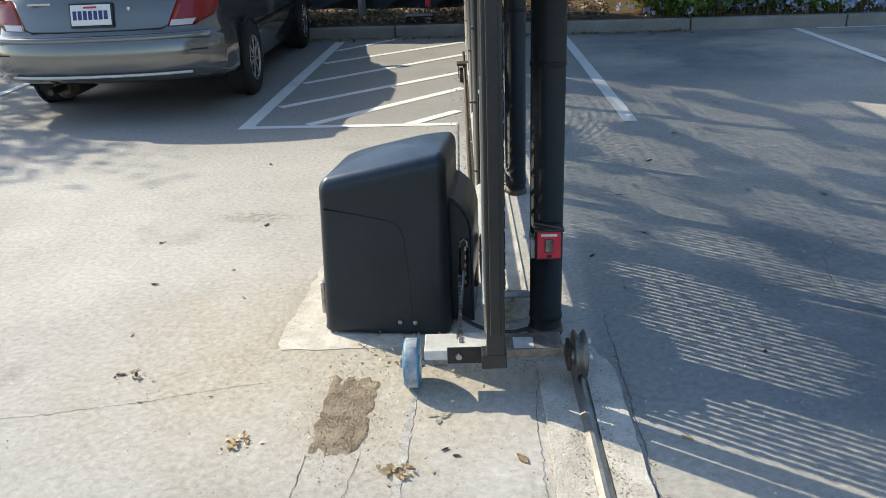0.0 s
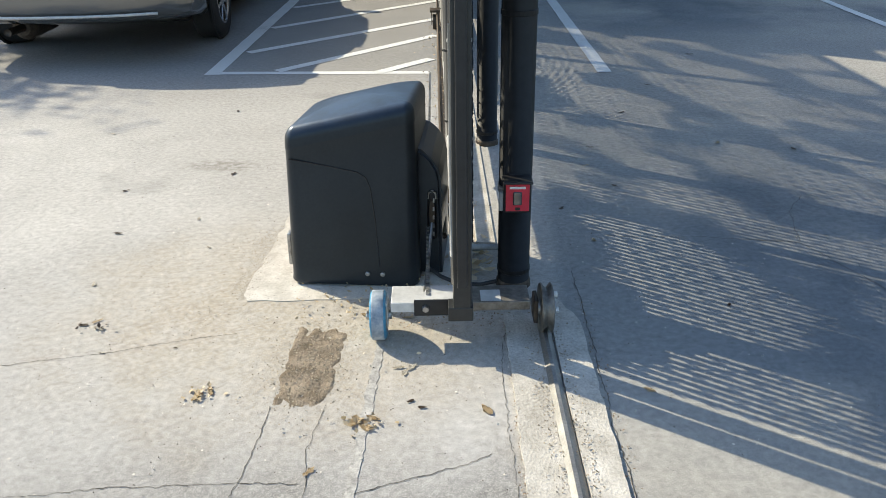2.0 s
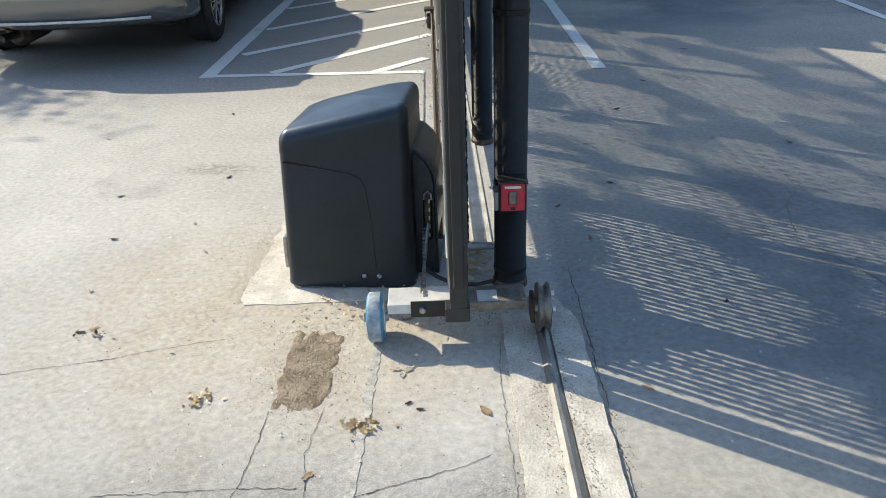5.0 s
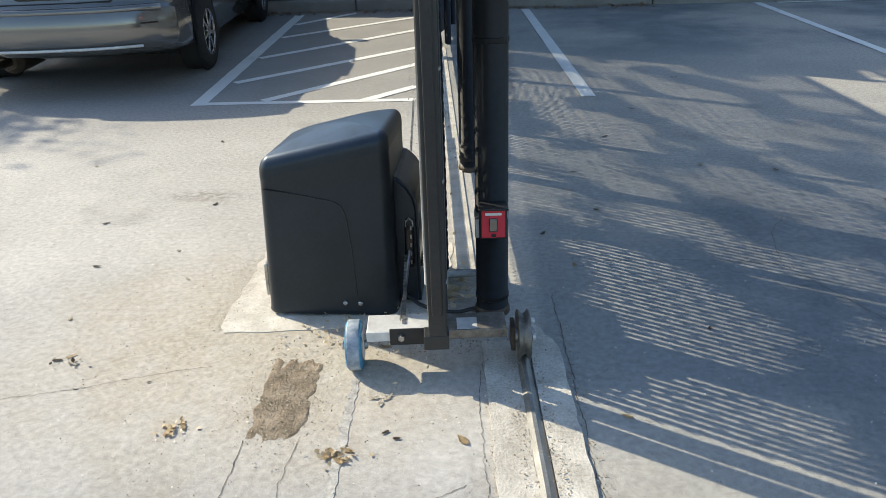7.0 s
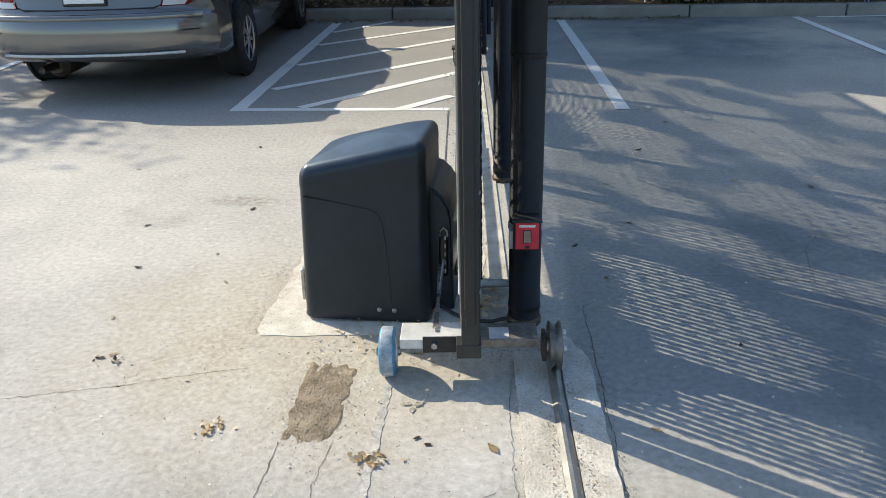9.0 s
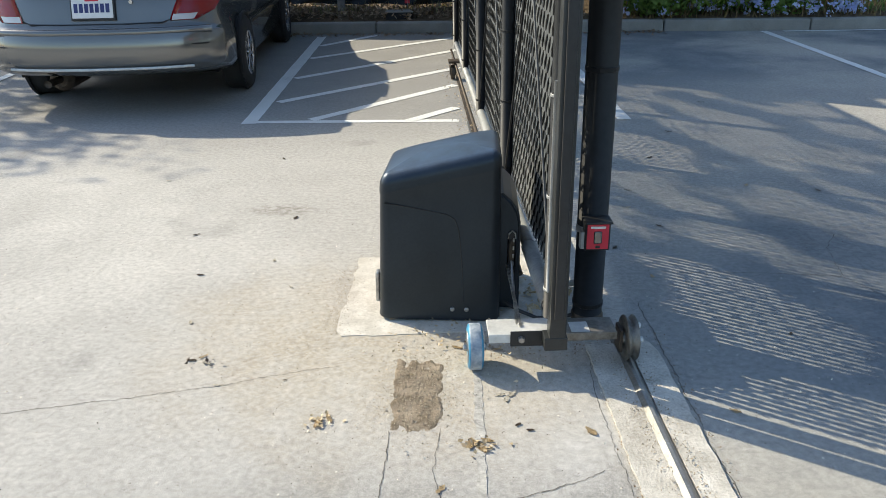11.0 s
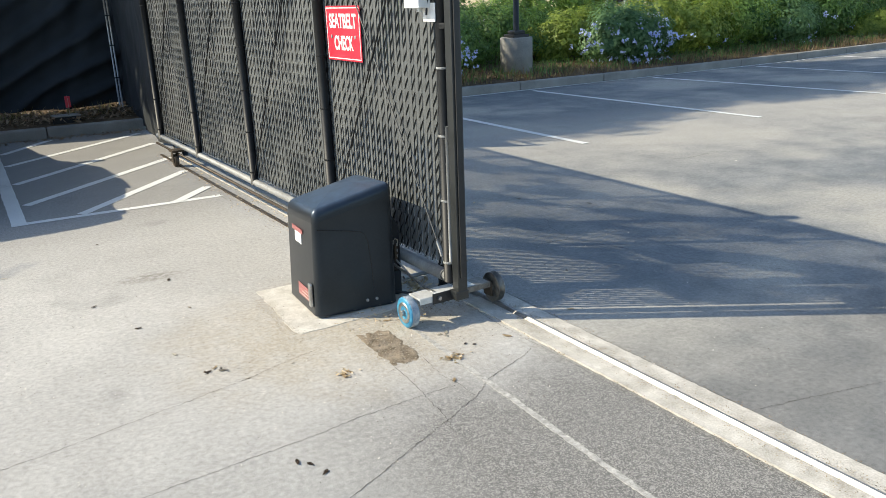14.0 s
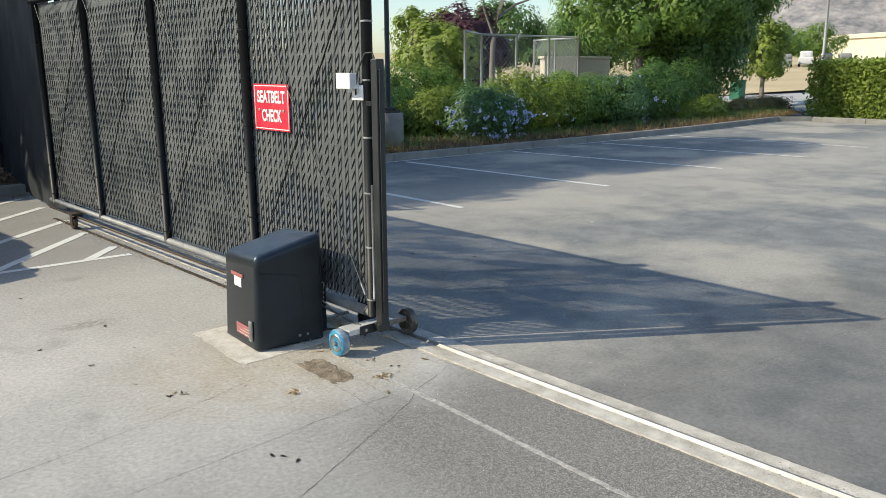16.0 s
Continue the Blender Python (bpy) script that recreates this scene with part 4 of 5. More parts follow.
for q in range(len(prof)):
    bm.faces.new((fr[q], bk[q], bk[(q + 1) % len(prof)], fr[(q + 1) % len(prof)]))
bmesh.ops.recalc_face_normals(bm, faces=bm.faces)
bmesh.ops.bevel(bm, geom=[e for e in bm.edges if abs(e.verts[0].co.y - 0.12) < 1e-6 and abs(e.verts[1].co.y - 0.12) < 1e-6], offset=0.012, segments=3, affect="EDGES")
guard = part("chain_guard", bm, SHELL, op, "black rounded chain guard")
# black plate paints the slot's dark inside; the pale arc paints sunlight in it
part("guard_slot", box(0.284, 0.320, 0.1165, 0.121, 0.16, 0.365, 0.012, 3), BLACK, guard, "black plate for the dark inside of the slot")
part("slot_sun_arc", tube([(0.286, 0.1160, 0.332), (0.289, 0.1160, 0.356), (0.302, 0.1160, 0.367), (0.315, 0.1160, 0.356), (0.318, 0.1160, 0.332)], 0.004, 6), CONCRETE, guard, "pale arc for sunlight showing in the slot")
part("sprocket", lathe([(0.108, 0.052), (0.1125, 0.058), (0.116, 0.052)], 14, "Y"), RUSTY, guard, m=Matrix.Translation((0.302, 0, 0.275)) @ Matrix.Scale(0.22, 4, (1, 0, 0)))
for q in range(5):
    part("chain_link", box(0.305, 0.313, 0.106, 0.112, 0.175 + q * 0.036, 0.193 + q * 0.036, 0.002), STEEL, guard)
part("chain_rod", tube([(0.302, 0.11, 0.23), (0.306, -0.10, 0.18), (0.310, -0.38, 0.150)], 0.006, 8), STEEL, op, "steel threaded rod to the carriage", True)
part("warning_label", box(-0.2495, -0.2440, 0.20, 0.38, 0.455, 0.480), FADED, op, "faded red warning strip", m=Matrix.Rotation(radians(-0.5), 4, "Y"))
part("rating_label", box(-0.2505, -0.2445, 0.23, 0.34, 0.385, 0.450), WHITE, op, "small white label")
latch = part("latch", box(-0.274, -0.255, 0.055, 0.095, 0.05, 0.19, 0.006), STEEL, op, "steel latch handle")
part("latch_plate", box(-0.2605, -0.255, 0.10, 0.31, 0.06, 0.135, 0.002), FADED, op, "red label with pale print")
for i in range(3):
    part("label_bar", box(-0.2618, -0.2603, 0.11, 0.28 - 0.04 * i, 0.071 + i * 0.020, 0.075 + i * 0.020), CONCRETE, op, "plain pale bars of small print")
single("power_cable", tube([(-0.47, 0.62, 0.036), (-0.40, 0.53, 0.034), (-0.33, 0.50, 0.018), (-0.24, 0.50, 0.016), (-0.18, 0.53, 0.016)], 0.008, 8), BLACK, "black cable from the operator to the guide post", "cable", smooth=True)
single("ground_pipe", tube([(-0.30, 0.80, 0.03), (-0.10, 0.82, 0.03)], 0.014, 10), GALV, "short grey conduit stub on the ground", "pipe", smooth=True)
single("track_bed", slab([(-0.27, 0.9), (-0.185, 0.9), (-0.62, 6.2), (-0.71, 6.2)], -0.01, 0.008), CONCRETE, "pale concrete strip under the gate", "pavement", kind="structure")
single("tail_track", slab([(-0.445, 1.35), (-0.415, 1.35), (-0.835, 6.6), (-0.865, 6.6)], -0.01, 0.012), RUSTY, "dark flat iron bar on which the tail caster runs", "rail", kind="structure")
single("leaf_litter", scatter_leaves("leaf_litter", np.random.default_rng(5).normal(size=(60, 3)) * np.array([0.06, 0.09, 0.004]) + np.array([-0.27, 0.72, 0.018]), np.random.default_rng(6).normal(size=(60, 3)) * 0.4 + np.array([0, 0, 1]), 0.022, DRY, np.random.default_rng(7)), None, "small pile of dry leaves behind the carriage", "leaf litter", kind="stuff")


# ---- the parked car ----
CAR = Matrix.Translation((-3.74, 4.10, 0)) @ Matrix.Rotation(radians(5.5), 4, "Z") @ Matrix.Scale(1.09, 4)
car = thing("car", CAR, "grey four-door sedan parked nose to the kerb", "car")


def loft(sections, close_ends=True):
    """Sections: lists of (x, z) for the right half from the top middle to the bottom middle, each with its y; mirrored."""
    bm = bmesh.new()
    rings = []
    for y, half in sections:
        pts = [(x, z) for x, z in half] + [(-x, z) for x, z in half[::-1] if abs(x) > 1e-6]
        dy = y if callable(y) else (lambda x, z, q=y: q)
        rings.append([bm.verts.new((x, dy(x, z), z)) for x, z in pts])
    for a, b in zip(rings, rings[1:]):
        k = len(a)
        for i in range(k):
            bm.faces.new((a[i], a[(i + 1) % k], b[(i + 1) % k], b[i]))
    if close_ends:
        bm.faces.new(rings[0])
        bm.faces.new(rings[-1][::-1])
    bmesh.ops.recalc_face_normals(bm, faces=bm.faces)
    return bm


def bowed(y0, bend):
    return lambda x, z: y0 + bend * (abs(x) / 0.92) ** 3


def car_body():
    """The lower body: a side outline carried across the car, bowed at both ends and crowned on top."""
    outline = [(0.45, 0.25), (0.14, 0.315), (0.03, 0.36), (0.0, 0.43), (0.0, 0.54), (0.012, 0.635), (0.035, 0.668), (0.075, 0.685), (0.088, 0.72), (0.105, 0.80), (0.135, 0.90), (0.165, 0.965), (0.205, 1.0), (0.27, 1.012), (0.45, 1.015), (0.70, 1.01),
               (1.2, 0.99), (2.2, 0.96), (3.2, 0.94), (3.75, 0.92), (4.2, 0.86), (4.6, 0.78), (4.85, 0.69), (4.96, 0.58), (4.98, 0.45), (4.94, 0.32), (4.80, 0.24), (4.3, 0.20), (3.0, 0.19), (1.6, 0.19)]
    us = (0, 0.22, 0.42, 0.6, 0.74, 0.85, 0.925, 0.97, 1.0)
    us = [-u for u in us[:0:-1]] + list(us)
    bm = bmesh.new()
    cols = []
    for u in us:
        a, ring = abs(u), []
        for y, z in outline:
            end = max(0.0, 1 - y / 1.1) if y < 2.5 else -max(0.0, 1 - (4.98 - y) / 1.3)
            yy = y + end * (0.22 * a ** 2.6 + 0.10 * a ** 12)
            up = max(0.0, min(1.0, (z - 0.62) / 0.3))
            zz = z - up * (0.05 * a ** 3 + 0.13 * a ** 10) + max(0.0, 0.34 - z) * 0.35 * a ** 8
            x = 0.925 * u * (1 - 0.05 * up * a) * (1 - 0.03 * max(0.0, (0.36 - z) / 0.17))
            ring.append(bm.verts.new((x, yy, zz)))
        cols.append(ring)
    k = len(outline)
    for p, q in zip(cols, cols[1:]):
        for i in range(k):
            bm.faces.new((p[i], p[(i + 1) % k], q[(i + 1) % k], q[i]))
    bm.faces.new(cols[0][::-1])
    bm.faces.new(cols[-1])
    bmesh.ops.recalc_face_normals(bm, faces=bm.faces)
    return bm


part("body", car_body(), CAR_PAINT, car, smooth=True)
part("bumper_step", tube([(x, 0.010 + 0.22 * (abs(x) / 0.925) ** 2.6, 0.545) for x in [-0.82 + 0.082 * q for q in range(21)]], 0.006, 6), UNDER, car)


def cabin_half(w0, w1, zb, zt):
    return [(0, zt), (w1 * 0.6, zt - 0.012), (w1 * 0.9, zt - 0.05), (w1, zt - 0.09), (w0 * 0.97, zb + 0.02), (w0, zb - 0.05), (0, zb - 0.05)]


C = [(0.62, cabin_half(0.74, 0.70, 0.97, 1.00)), (0.80, cabin_half(0.77, 0.68, 0.97, 1.10)), (1.20, cabin_half(0.80, 0.62, 0.95, 1.32)), (1.55, cabin_half(0.82, 0.60, 0.93, 1.40)), (2.2, cabin_half(0.83, 0.61, 0.93, 1.43)), (2.8, cabin_half(0.82, 0.60, 0.92, 1.40)), (3.3, cabin_half(0.80, 0.62, 0.91, 1.22)), (3.85, cabin_half(0.76, 0.68, 0.88, 0.92))]
part("cabin", loft(C), CAR_PAINT, car, smooth=True)
# glass: the backlight, windscreen and side windows, lying just off the cabin
def pane(pts, name, label=""):
    bm = bmesh.new()
    bm.faces.new([bm.verts.new(p) for p in pts])
    bmesh.ops.subdivide_edges(bm, edges=bm.edges, cuts=1, use_grid_fill=True)
    bmesh.ops.solidify(bm, geom=bm.faces, thickness=0.004)
    return part(name, bm, GLASS, car, label)


rear = bmesh.new()
rows_ = []
for y, w, z in ((0.66, 0.62, 1.035), (0.82, 0.615, 1.135), (1.02, 0.59, 1.245), (1.22, 0.56, 1.340)):
    rows_.append([rear.verts.new((w * u, y - 0.01 + 0.07 * abs(u) ** 2, z + 0.012 - 0.050 * abs(u) ** 3)) for u in (-1, -0.75, -0.5, -0.25, 0, 0.25, 0.5, 0.75, 1)])
for a, b in zip(rows_, rows_[1:]):
    for i in range(8):
        rear.faces.new((a[i], a[i + 1], b[i + 1], b[i]))
part("rear_window", rear, GLASS, car, "dark glass reflecting the sky", True)
for s in (-1, 1):
    pane([(s * 0.835, 1.35, 0.97), (s * 0.84, 2.15, 0.965), (s * 0.655, 2.15, 1.335), (s * 0.655, 1.62, 1.315)], "side_window")
    pane([(s * 0.84, 2.22, 0.965), (s * 0.82, 3.25, 0.95), (s * 0.66, 2.85, 1.30), (s * 0.655, 2.22, 1.335)], "side_window")
# bumper, trunk lid seam, rub strip, plate, lamps
part("bumper_strip", tube([(x, -0.004 + 0.22 * (abs(x) / 0.925) ** 2.6, 0.382) for x in [-0.70 + 0.07 * q for q in range(21)]], 0.011, 8), SILVER, car, "pale scuffed strip along the bumper", True)
part("bumper_ledge", tube([(x, 0.040 + 0.22 * (abs(x) / 0.925) ** 2.6, 0.650) for x in [-0.84 + 0.07 * q for q in range(25)]], 0.030, 12), CAR_PAINT, car, "rounded top edge of the bumper", True)
part("trunk_seam", tube([(-0.60, 0.235, 0.93), (-0.58, 0.165, 0.74), (-0.50, 0.120, 0.712), (-0.25, 0.090, 0.708), (0, 0.084, 0.708), (0.25, 0.090, 0.708), (0.50, 0.120, 0.712), (0.58, 0.165, 0.74), (0.60, 0.235, 0.93)], 0.005, 6), BLACK, car)
TILT = Matrix.Translation((0, 0.088, 0.83)) @ Matrix.Rotation(radians(-14), 4, "X")
plate = part("number_plate", box(-0.153, 0.153, -0.006, 0.002, -0.076, 0.076, 0.004), WHITE, car, "white number plate with plain dark bars", m=TILT)
PLATE_BLUE = surface("plate_blue", (0.02, 0.03, 0.12), (0.04, 0.05, 0.18), 0.5)
for q in range(7):
    part("plate_bar", box(-0.135 + q * 0.0393, -0.107 + q * 0.0393, -0.0085, -0.006, -0.035, 0.030), PLATE_BLUE, plate, "dark blue bar")
part("plate_bar", box(-0.05, 0.05, -0.0085, -0.006, 0.048, 0.062), RED, plate, "small red bar")
part("plate_frame", box(-0.165, 0.165, 0.002, 0.050, -0.09, 0.09, 0.004), BLACK, plate, "dark plate frame")
part("model_badge", box(-0.50, -0.32, 0.150, 0.170, 0.905, 0.922, 0.002), CHROME, car, "small plain chrome badge")
part("trunk_lock", lathe([(0.10, 0.014), (0.112, 0.018), (0.16, 0.018)], 14, "Y"), CHROME, car, m=Matrix.Translation((0.28, 0.018, 0.865)))
spoiler = part("spoiler", loft([(bowed(0.20, 0.16), [(0, 1.085), (0.3, 1.082), (0.6, 1.06), (0.66, 1.03), (0.6, 1.035), (0, 1.06)]), (bowed(0.36, 0.10), [(0, 1.10), (0.3, 1.095), (0.6, 1.075), (0.68, 1.02), (0.6, 1.03), (0, 1.065)])]), CAR_PAINT, car, smooth=True)
part("brake_light", box(-0.10, 0.10, 0.193, 0.203, 1.063, 1.08, 0.003), RED_LENS, spoiler)
for s in (-1, 1):
    part("spoiler_foot", box(s * 0.58 - 0.04, s * 0.58 + 0.04, 0.30, 0.40, 0.97, 1.05, 0.01), CAR_PAINT, spoiler)
    lamp = bmesh.new()
    grid_ = []
    for j, (z, a, b) in enumerate(((0.722, 0.55, 0.74), (0.78, 0.57, 0.86), (0.84, 0.595, 0.893), (0.90, 0.62, 0.885), (0.945, 0.655, 0.83))):
        r = []
        for i in range(7):
            x = a + (b - a) * i / 6
            y = 0.078 + max(0, z - 0.72) * 0.36 + 0.22 * (x / 0.90) ** 2.6 + 0.10 * (x / 0.915) ** 12 - 0.012
            r.append(lamp.verts.new((s * x, y, z)))
        grid_.append(r)
    for a, b in zip(grid_, grid_[1:]):
        for i in range(6):
            lamp.faces.new((a[i], a[i + 1], b[i + 1], b[i]) if s > 0 else (a[i + 1], a[i], b[i], b[i + 1]))
    bmesh.ops.solidify(lamp, geom=lamp.faces, thickness=0.03)
    tl = part("tail_light", lamp, RED_LENS, car, "red tail light", True)
    low = bmesh.new()
    r0 = [low.verts.new((s * x, 0.082 + 0.22 * (x / 0.90) ** 2.6 + 0.10 * (x / 0.915) ** 12 - 0.018, 0.726)) for x in (0.565, 0.60, 0.64, 0.68, 0.72)]
    r1 = [low.verts.new((s * x, 0.100 + 0.22 * (x / 0.90) ** 2.6 + 0.10 * (x / 0.915) ** 12 - 0.020, 0.768)) for x in (0.578, 0.615, 0.655, 0.70, 0.75)]
    for i in range(4):
        low.faces.new((r0[i], r0[i + 1], r1[i + 1], r1[i]))
    part("reverse_lens", low, CLEAR_LENS, tl, "clear reversing lens")
# wheels
for x, y in ((0.80, 1.12), (-0.80, 1.12), (0.80, 3.88), (-0.80, 3.88)):
    s = 1 if x > 0 else -1
    w = part("wheel", lathe([(-0.105, 0.20), (-0.105, 0.295), (-0.085, 0.318), (0.085, 0.318), (0.105, 0.295), (0.105, 0.20)], 36, caps=False), RUBBER, car, "black rubber tyre", True, Matrix.Translation((x + s * 0.052, y, 0.318)))
    rim = [(-0.10, 0.203), (0.098, 0.203), (0.104, 0.196), (0.098, 0.186), (0.05, 0.178), (0.05, 0.012)]
    part("rim", lathe([(s * p, r) for p, r in rim], 36, caps=False), RUSTY, w, "alloy rim with dark barrel", True)
    part("rim_lip", lathe([(s * p, r) for p, r in ((0.096, 0.204), (0.107, 0.198), (0.107, 0.184), (0.094, 0.178))], 36, caps=False), CHROME, w, "silver alloy rim lip", True)
    for k in range(7):
        a = 2 * math.pi * k / 7
        part("spoke", box(s * 0.092 - 0.012, s * 0.092 + 0.012, -0.017, 0.017, 0.04, 0.192, 0.005), CHROME, w, m=Matrix.Rotation(a, 4, "X"))
    part("hub_cap", lathe([(s * 0.06, 0.052), (s * 0.100, 0.046), (s * 0.108, 0.03)], 16), CHROME, w)
    arch = bmesh.new()
    ring_i = [(x + s * 0.132, y + 0.345 * math.cos(radians(t)), 0.318 + 0.345 * math.sin(radians(t))) for t in range(-20, 201, 10)]
    tube(ring_i, 0.016, 6, arch)
    part("wheel_arch", arch, UNDER, car)
    # flat near-black disc in place of the shade inside the wheel arch
    part("arch_dark_disc", lathe([(-0.012, 0.01), (-0.012, 0.34), (0.012, 0.34), (0.012, 0.01)], 30), UNDER, car, m=Matrix.Translation((x + s * 0.118, y, 0.318)))
part("underbody", box(-0.75, 0.75, 0.75, 4.7, 0.20, 0.32, 0.03), UNDER, car)
part("exhaust", tube([(-0.45, 0.10, 0.26), (-0.45, 0.7, 0.24)], 0.03, 12), RUSTY, car, smooth=True)
part("silencer", lathe([(0.35, 0.06), (0.40, 0.10), (0.85, 0.10), (0.9, 0.06)], 16, "Y"), RUSTY, car, m=Matrix.Translation((-0.45, 0, 0.25)))
for s in (-1, 1):
    part("door_mirror", box(s * 0.97 - 0.09, s * 0.97 + 0.09, 3.0, 3.08, 0.95, 1.07, 0.03), CAR_PAINT, car, smooth=True)
    part("side_moulding", box(s * 0.928 - 0.006, s * 0.928 + 0.006, 1.50, 3.45, 0.52, 0.56, 0.004), CAR_PAINT, car)

# ---- fences behind ----
def cloth_fence(name, p, q, z0, z1, posts, label, seed, fold=0.05, swag=0.0):
    t = thing(name, pose(0, 0, 0), label, "fence")
    p, q = Vector(p), Vector(q)
    d = (q - p).normalized()
    nrm = Vector((d.y, -d.x))
    nx, nz = int((q - p).length / 0.06), 44
    v, f = [], []
    for j in range(nz + 1):
        for i in range(nx + 1):
            c = p.lerp(q, i / nx)
            u, w = (q - p).length * i / nx, (z1 - z0) * j / nz
            o = fold * (noise.noise(Vector((u * 1.6 + w * 0.9, w * 0.5, seed))) + 0.5 * noise.noise(Vector((u * 4.2 - w * 1.1, w * 0.9, seed + 3)))) + 0.03
            # slack swags that run up towards the posts
            o += swag * (1 - 0.7 * w / (z1 - z0)) * max(0.0, math.sin(13.0 * w - 7.0 * u + 3.0 * noise.noise(Vector((u * 0.7, w * 0.6, seed + 7))))) ** 2
            v.append((*(c + nrm * o), z0 + w + (0.06 * noise.noise(Vector((u * 1.2, seed, 0))) if j == 0 else 0)))
    for j in range(nz):
        for i in range(nx):
            k = j * (nx + 1) + i
            f.append((k, k + 1, k + nx + 2, k + nx + 1))
    part("shade_cloth", mesh_of("shade_cloth", v, f, CLOTH, True), None, t, "black woven shade cloth hanging in folds")
    for i in range(posts):
        c = p.lerp(q, i / (posts - 1)) - nrm * 0.06
        part("fence_post", tube([(*c, 0.0), (*c, z1 + 0.1)], 0.036, 12), BLACK_PIPE, t, smooth=True)
    a, b = p - nrm * 0.06, q - nrm * 0.06
    part("fence_rail", tube([(*a, z1 + 0.04), (*b, z1 + 0.04)], 0.024, 10), BLACK_PIPE, t, smooth=True)
    return t


cloth_fence("screen_fence", (-22, lot_y(-22) + 1.45), (-0.68, lot_y(-0.68) + 1.45), 0.26, 2.75, 9, "tall fence hung with black shade cloth behind the bed", 2.0, 0.10, 0.13)
cloth_fence("return_fence", (-0.70, lot_y(-0.70) + 1.4), (-0.66, 6.40), 0.05, 2.95, 4, "short return of black cloth fence at the gate's tail", 5.0, 0.06)

twin = thing("twin_post", pose(-0.83, 10.24, 0.12), "pair of pale galvanised pipes tied together before the black cloth", "post")
for x in (-0.021, 0.021):
    part("pipe", tube([(x, 0, 0), (x, 0, 2.75)], 0.015, 10), STEEL, twin, smooth=True)
for z in (0.55, 1.05, 1.5, 1.95, 2.4):
    part("pipe_tie", box(-0.038, 0.038, -0.018, 0.018, z, z + 0.018, 0.004), BLACK_PIPE, twin, "black tie round both pipes")

# leaning young trunk, flag, utility box and litter in the bed
tree("young_tree", (-2.62, 9.95, 0.2), 5.0, (-0.3, 0.6, 5.2), (1.5, 1.3, 1.3), 2500, 0.07, LEAF, 31, "thin grey leaning trunk of a young tree in the bed", 40, 0.4, 0.062, (-0.16, 0.1))
flag = thing("marker_flag", pose(-1.62, 9.85, 0.22), "small red marker flag on a wire in the bed", "flag")
part("wire", tube([(0, 0, -0.1), (0, 0, 0.28)], 0.004, 6), GALV, flag)
part("pennant", box(-0.04, 0.035, -0.003, 0.003, 0.10, 0.27, 0.002), RED, flag)
ub = thing("utility_box", pose(-1.70, 9.42, 0.2, 0, 0, 2), "low dark grey utility box lid in the bed", "utility box")
part("box_body", box(-0.19, 0.19, -0.12, 0.12, -0.08, 0.05, 0.01), RUBBER, ub)
part("lid", box(-0.20, 0.20, -0.13, 0.13, 0.05, 0.065, 0.006), KERB, ub)
rng = np.random.default_rng(11)
n = 5200
x = rng.uniform(-9, 1, n)
y = np.array([lot_y(a) for a in x]) + 0.2 + rng.uniform(0, 1.5, n)
single("bed_litter", scatter_leaves("bed_litter", np.stack([x, y, 0.17 + rng.uniform(0, 0.10, n)], 1), rng.normal(size=(n, 3)) * 0.6 + np.array([0, 0, 1]), 0.035, LITTER, rng), None, "brown fallen leaves covering the bed", "leaf litter", kind="stuff")
n = 700
x = rng.uniform(-4, 2, n)
y = np.array([lot_y(a) for a in x]) - np.abs(rng.normal(size=n)) * 0.12 - 0.02
single("gutter_litter", scatter_leaves("gutter_litter", np.stack([x, y, 0.008 + rng.uniform(0, 0.02, n)], 1), rng.normal(size=(n, 3)) * 0.4 + np.array([0, 0, 1]), 0.025, LITTER, rng), None, "fallen leaves along the foot of the kerb", "leaf litter", kind="stuff")


def weeds(x0, x1, y0, y1, n, h, seed, material, label):
    """Upright blades and weeds on the bed."""
    rng = np.random.default_rng(seed)
    x = rng.uniform(x0, x1, n)
    y = np.array([lot_y(a) for a in x]) + 0.2 + rng.uniform(y0, y1, n)
    keep = np.array([noise.noise(Vector((a * 1.3, b * 1.3, seed))) > -0.25 for a, b in zip(x, y)])
    x, y = x[keep], y[keep]
    n = len(x)
    hh = h * rng.uniform(0.4, 1.3, n)
    a = rng.uniform(0, 6.28, n)
    w = 0.012
    tip = np.stack([x + rng.normal(size=n) * hh * 0.35, y + rng.normal(size=n) * hh * 0.35, 0.16 + hh], 1)
    p = np.stack([x + np.cos(a) * w, y + np.sin(a) * w, np.full(n, 0.12)], 1)
    q = np.stack([x - np.cos(a) * w, y - np.sin(a) * w, np.full(n, 0.12)], 1)
    v = np.stack([p, q, tip], 1).reshape(-1, 3)
    me = mesh_of("weeds", v.tolist(), [(3 * i, 3 * i + 1, 3 * i + 2) for i in range(n)], material)
    return single("weeds", me, None, label, "weeds", kind="stuff")


weeds(1.5, 26, 0.0, 1.5, 9000, 0.15, 3, SCRUB, "dry grass and low weeds along the bed's edge")
weeds(1.5, 26, 0.25, 2.6, 8000, 0.22, 4, LEAF_DARK, "green weeds among the bushes")
weeds(-9, -1, 0.4, 1.4, 1500, 0.16, 9, GRASS, "sparse dry grass in the mulch bed")

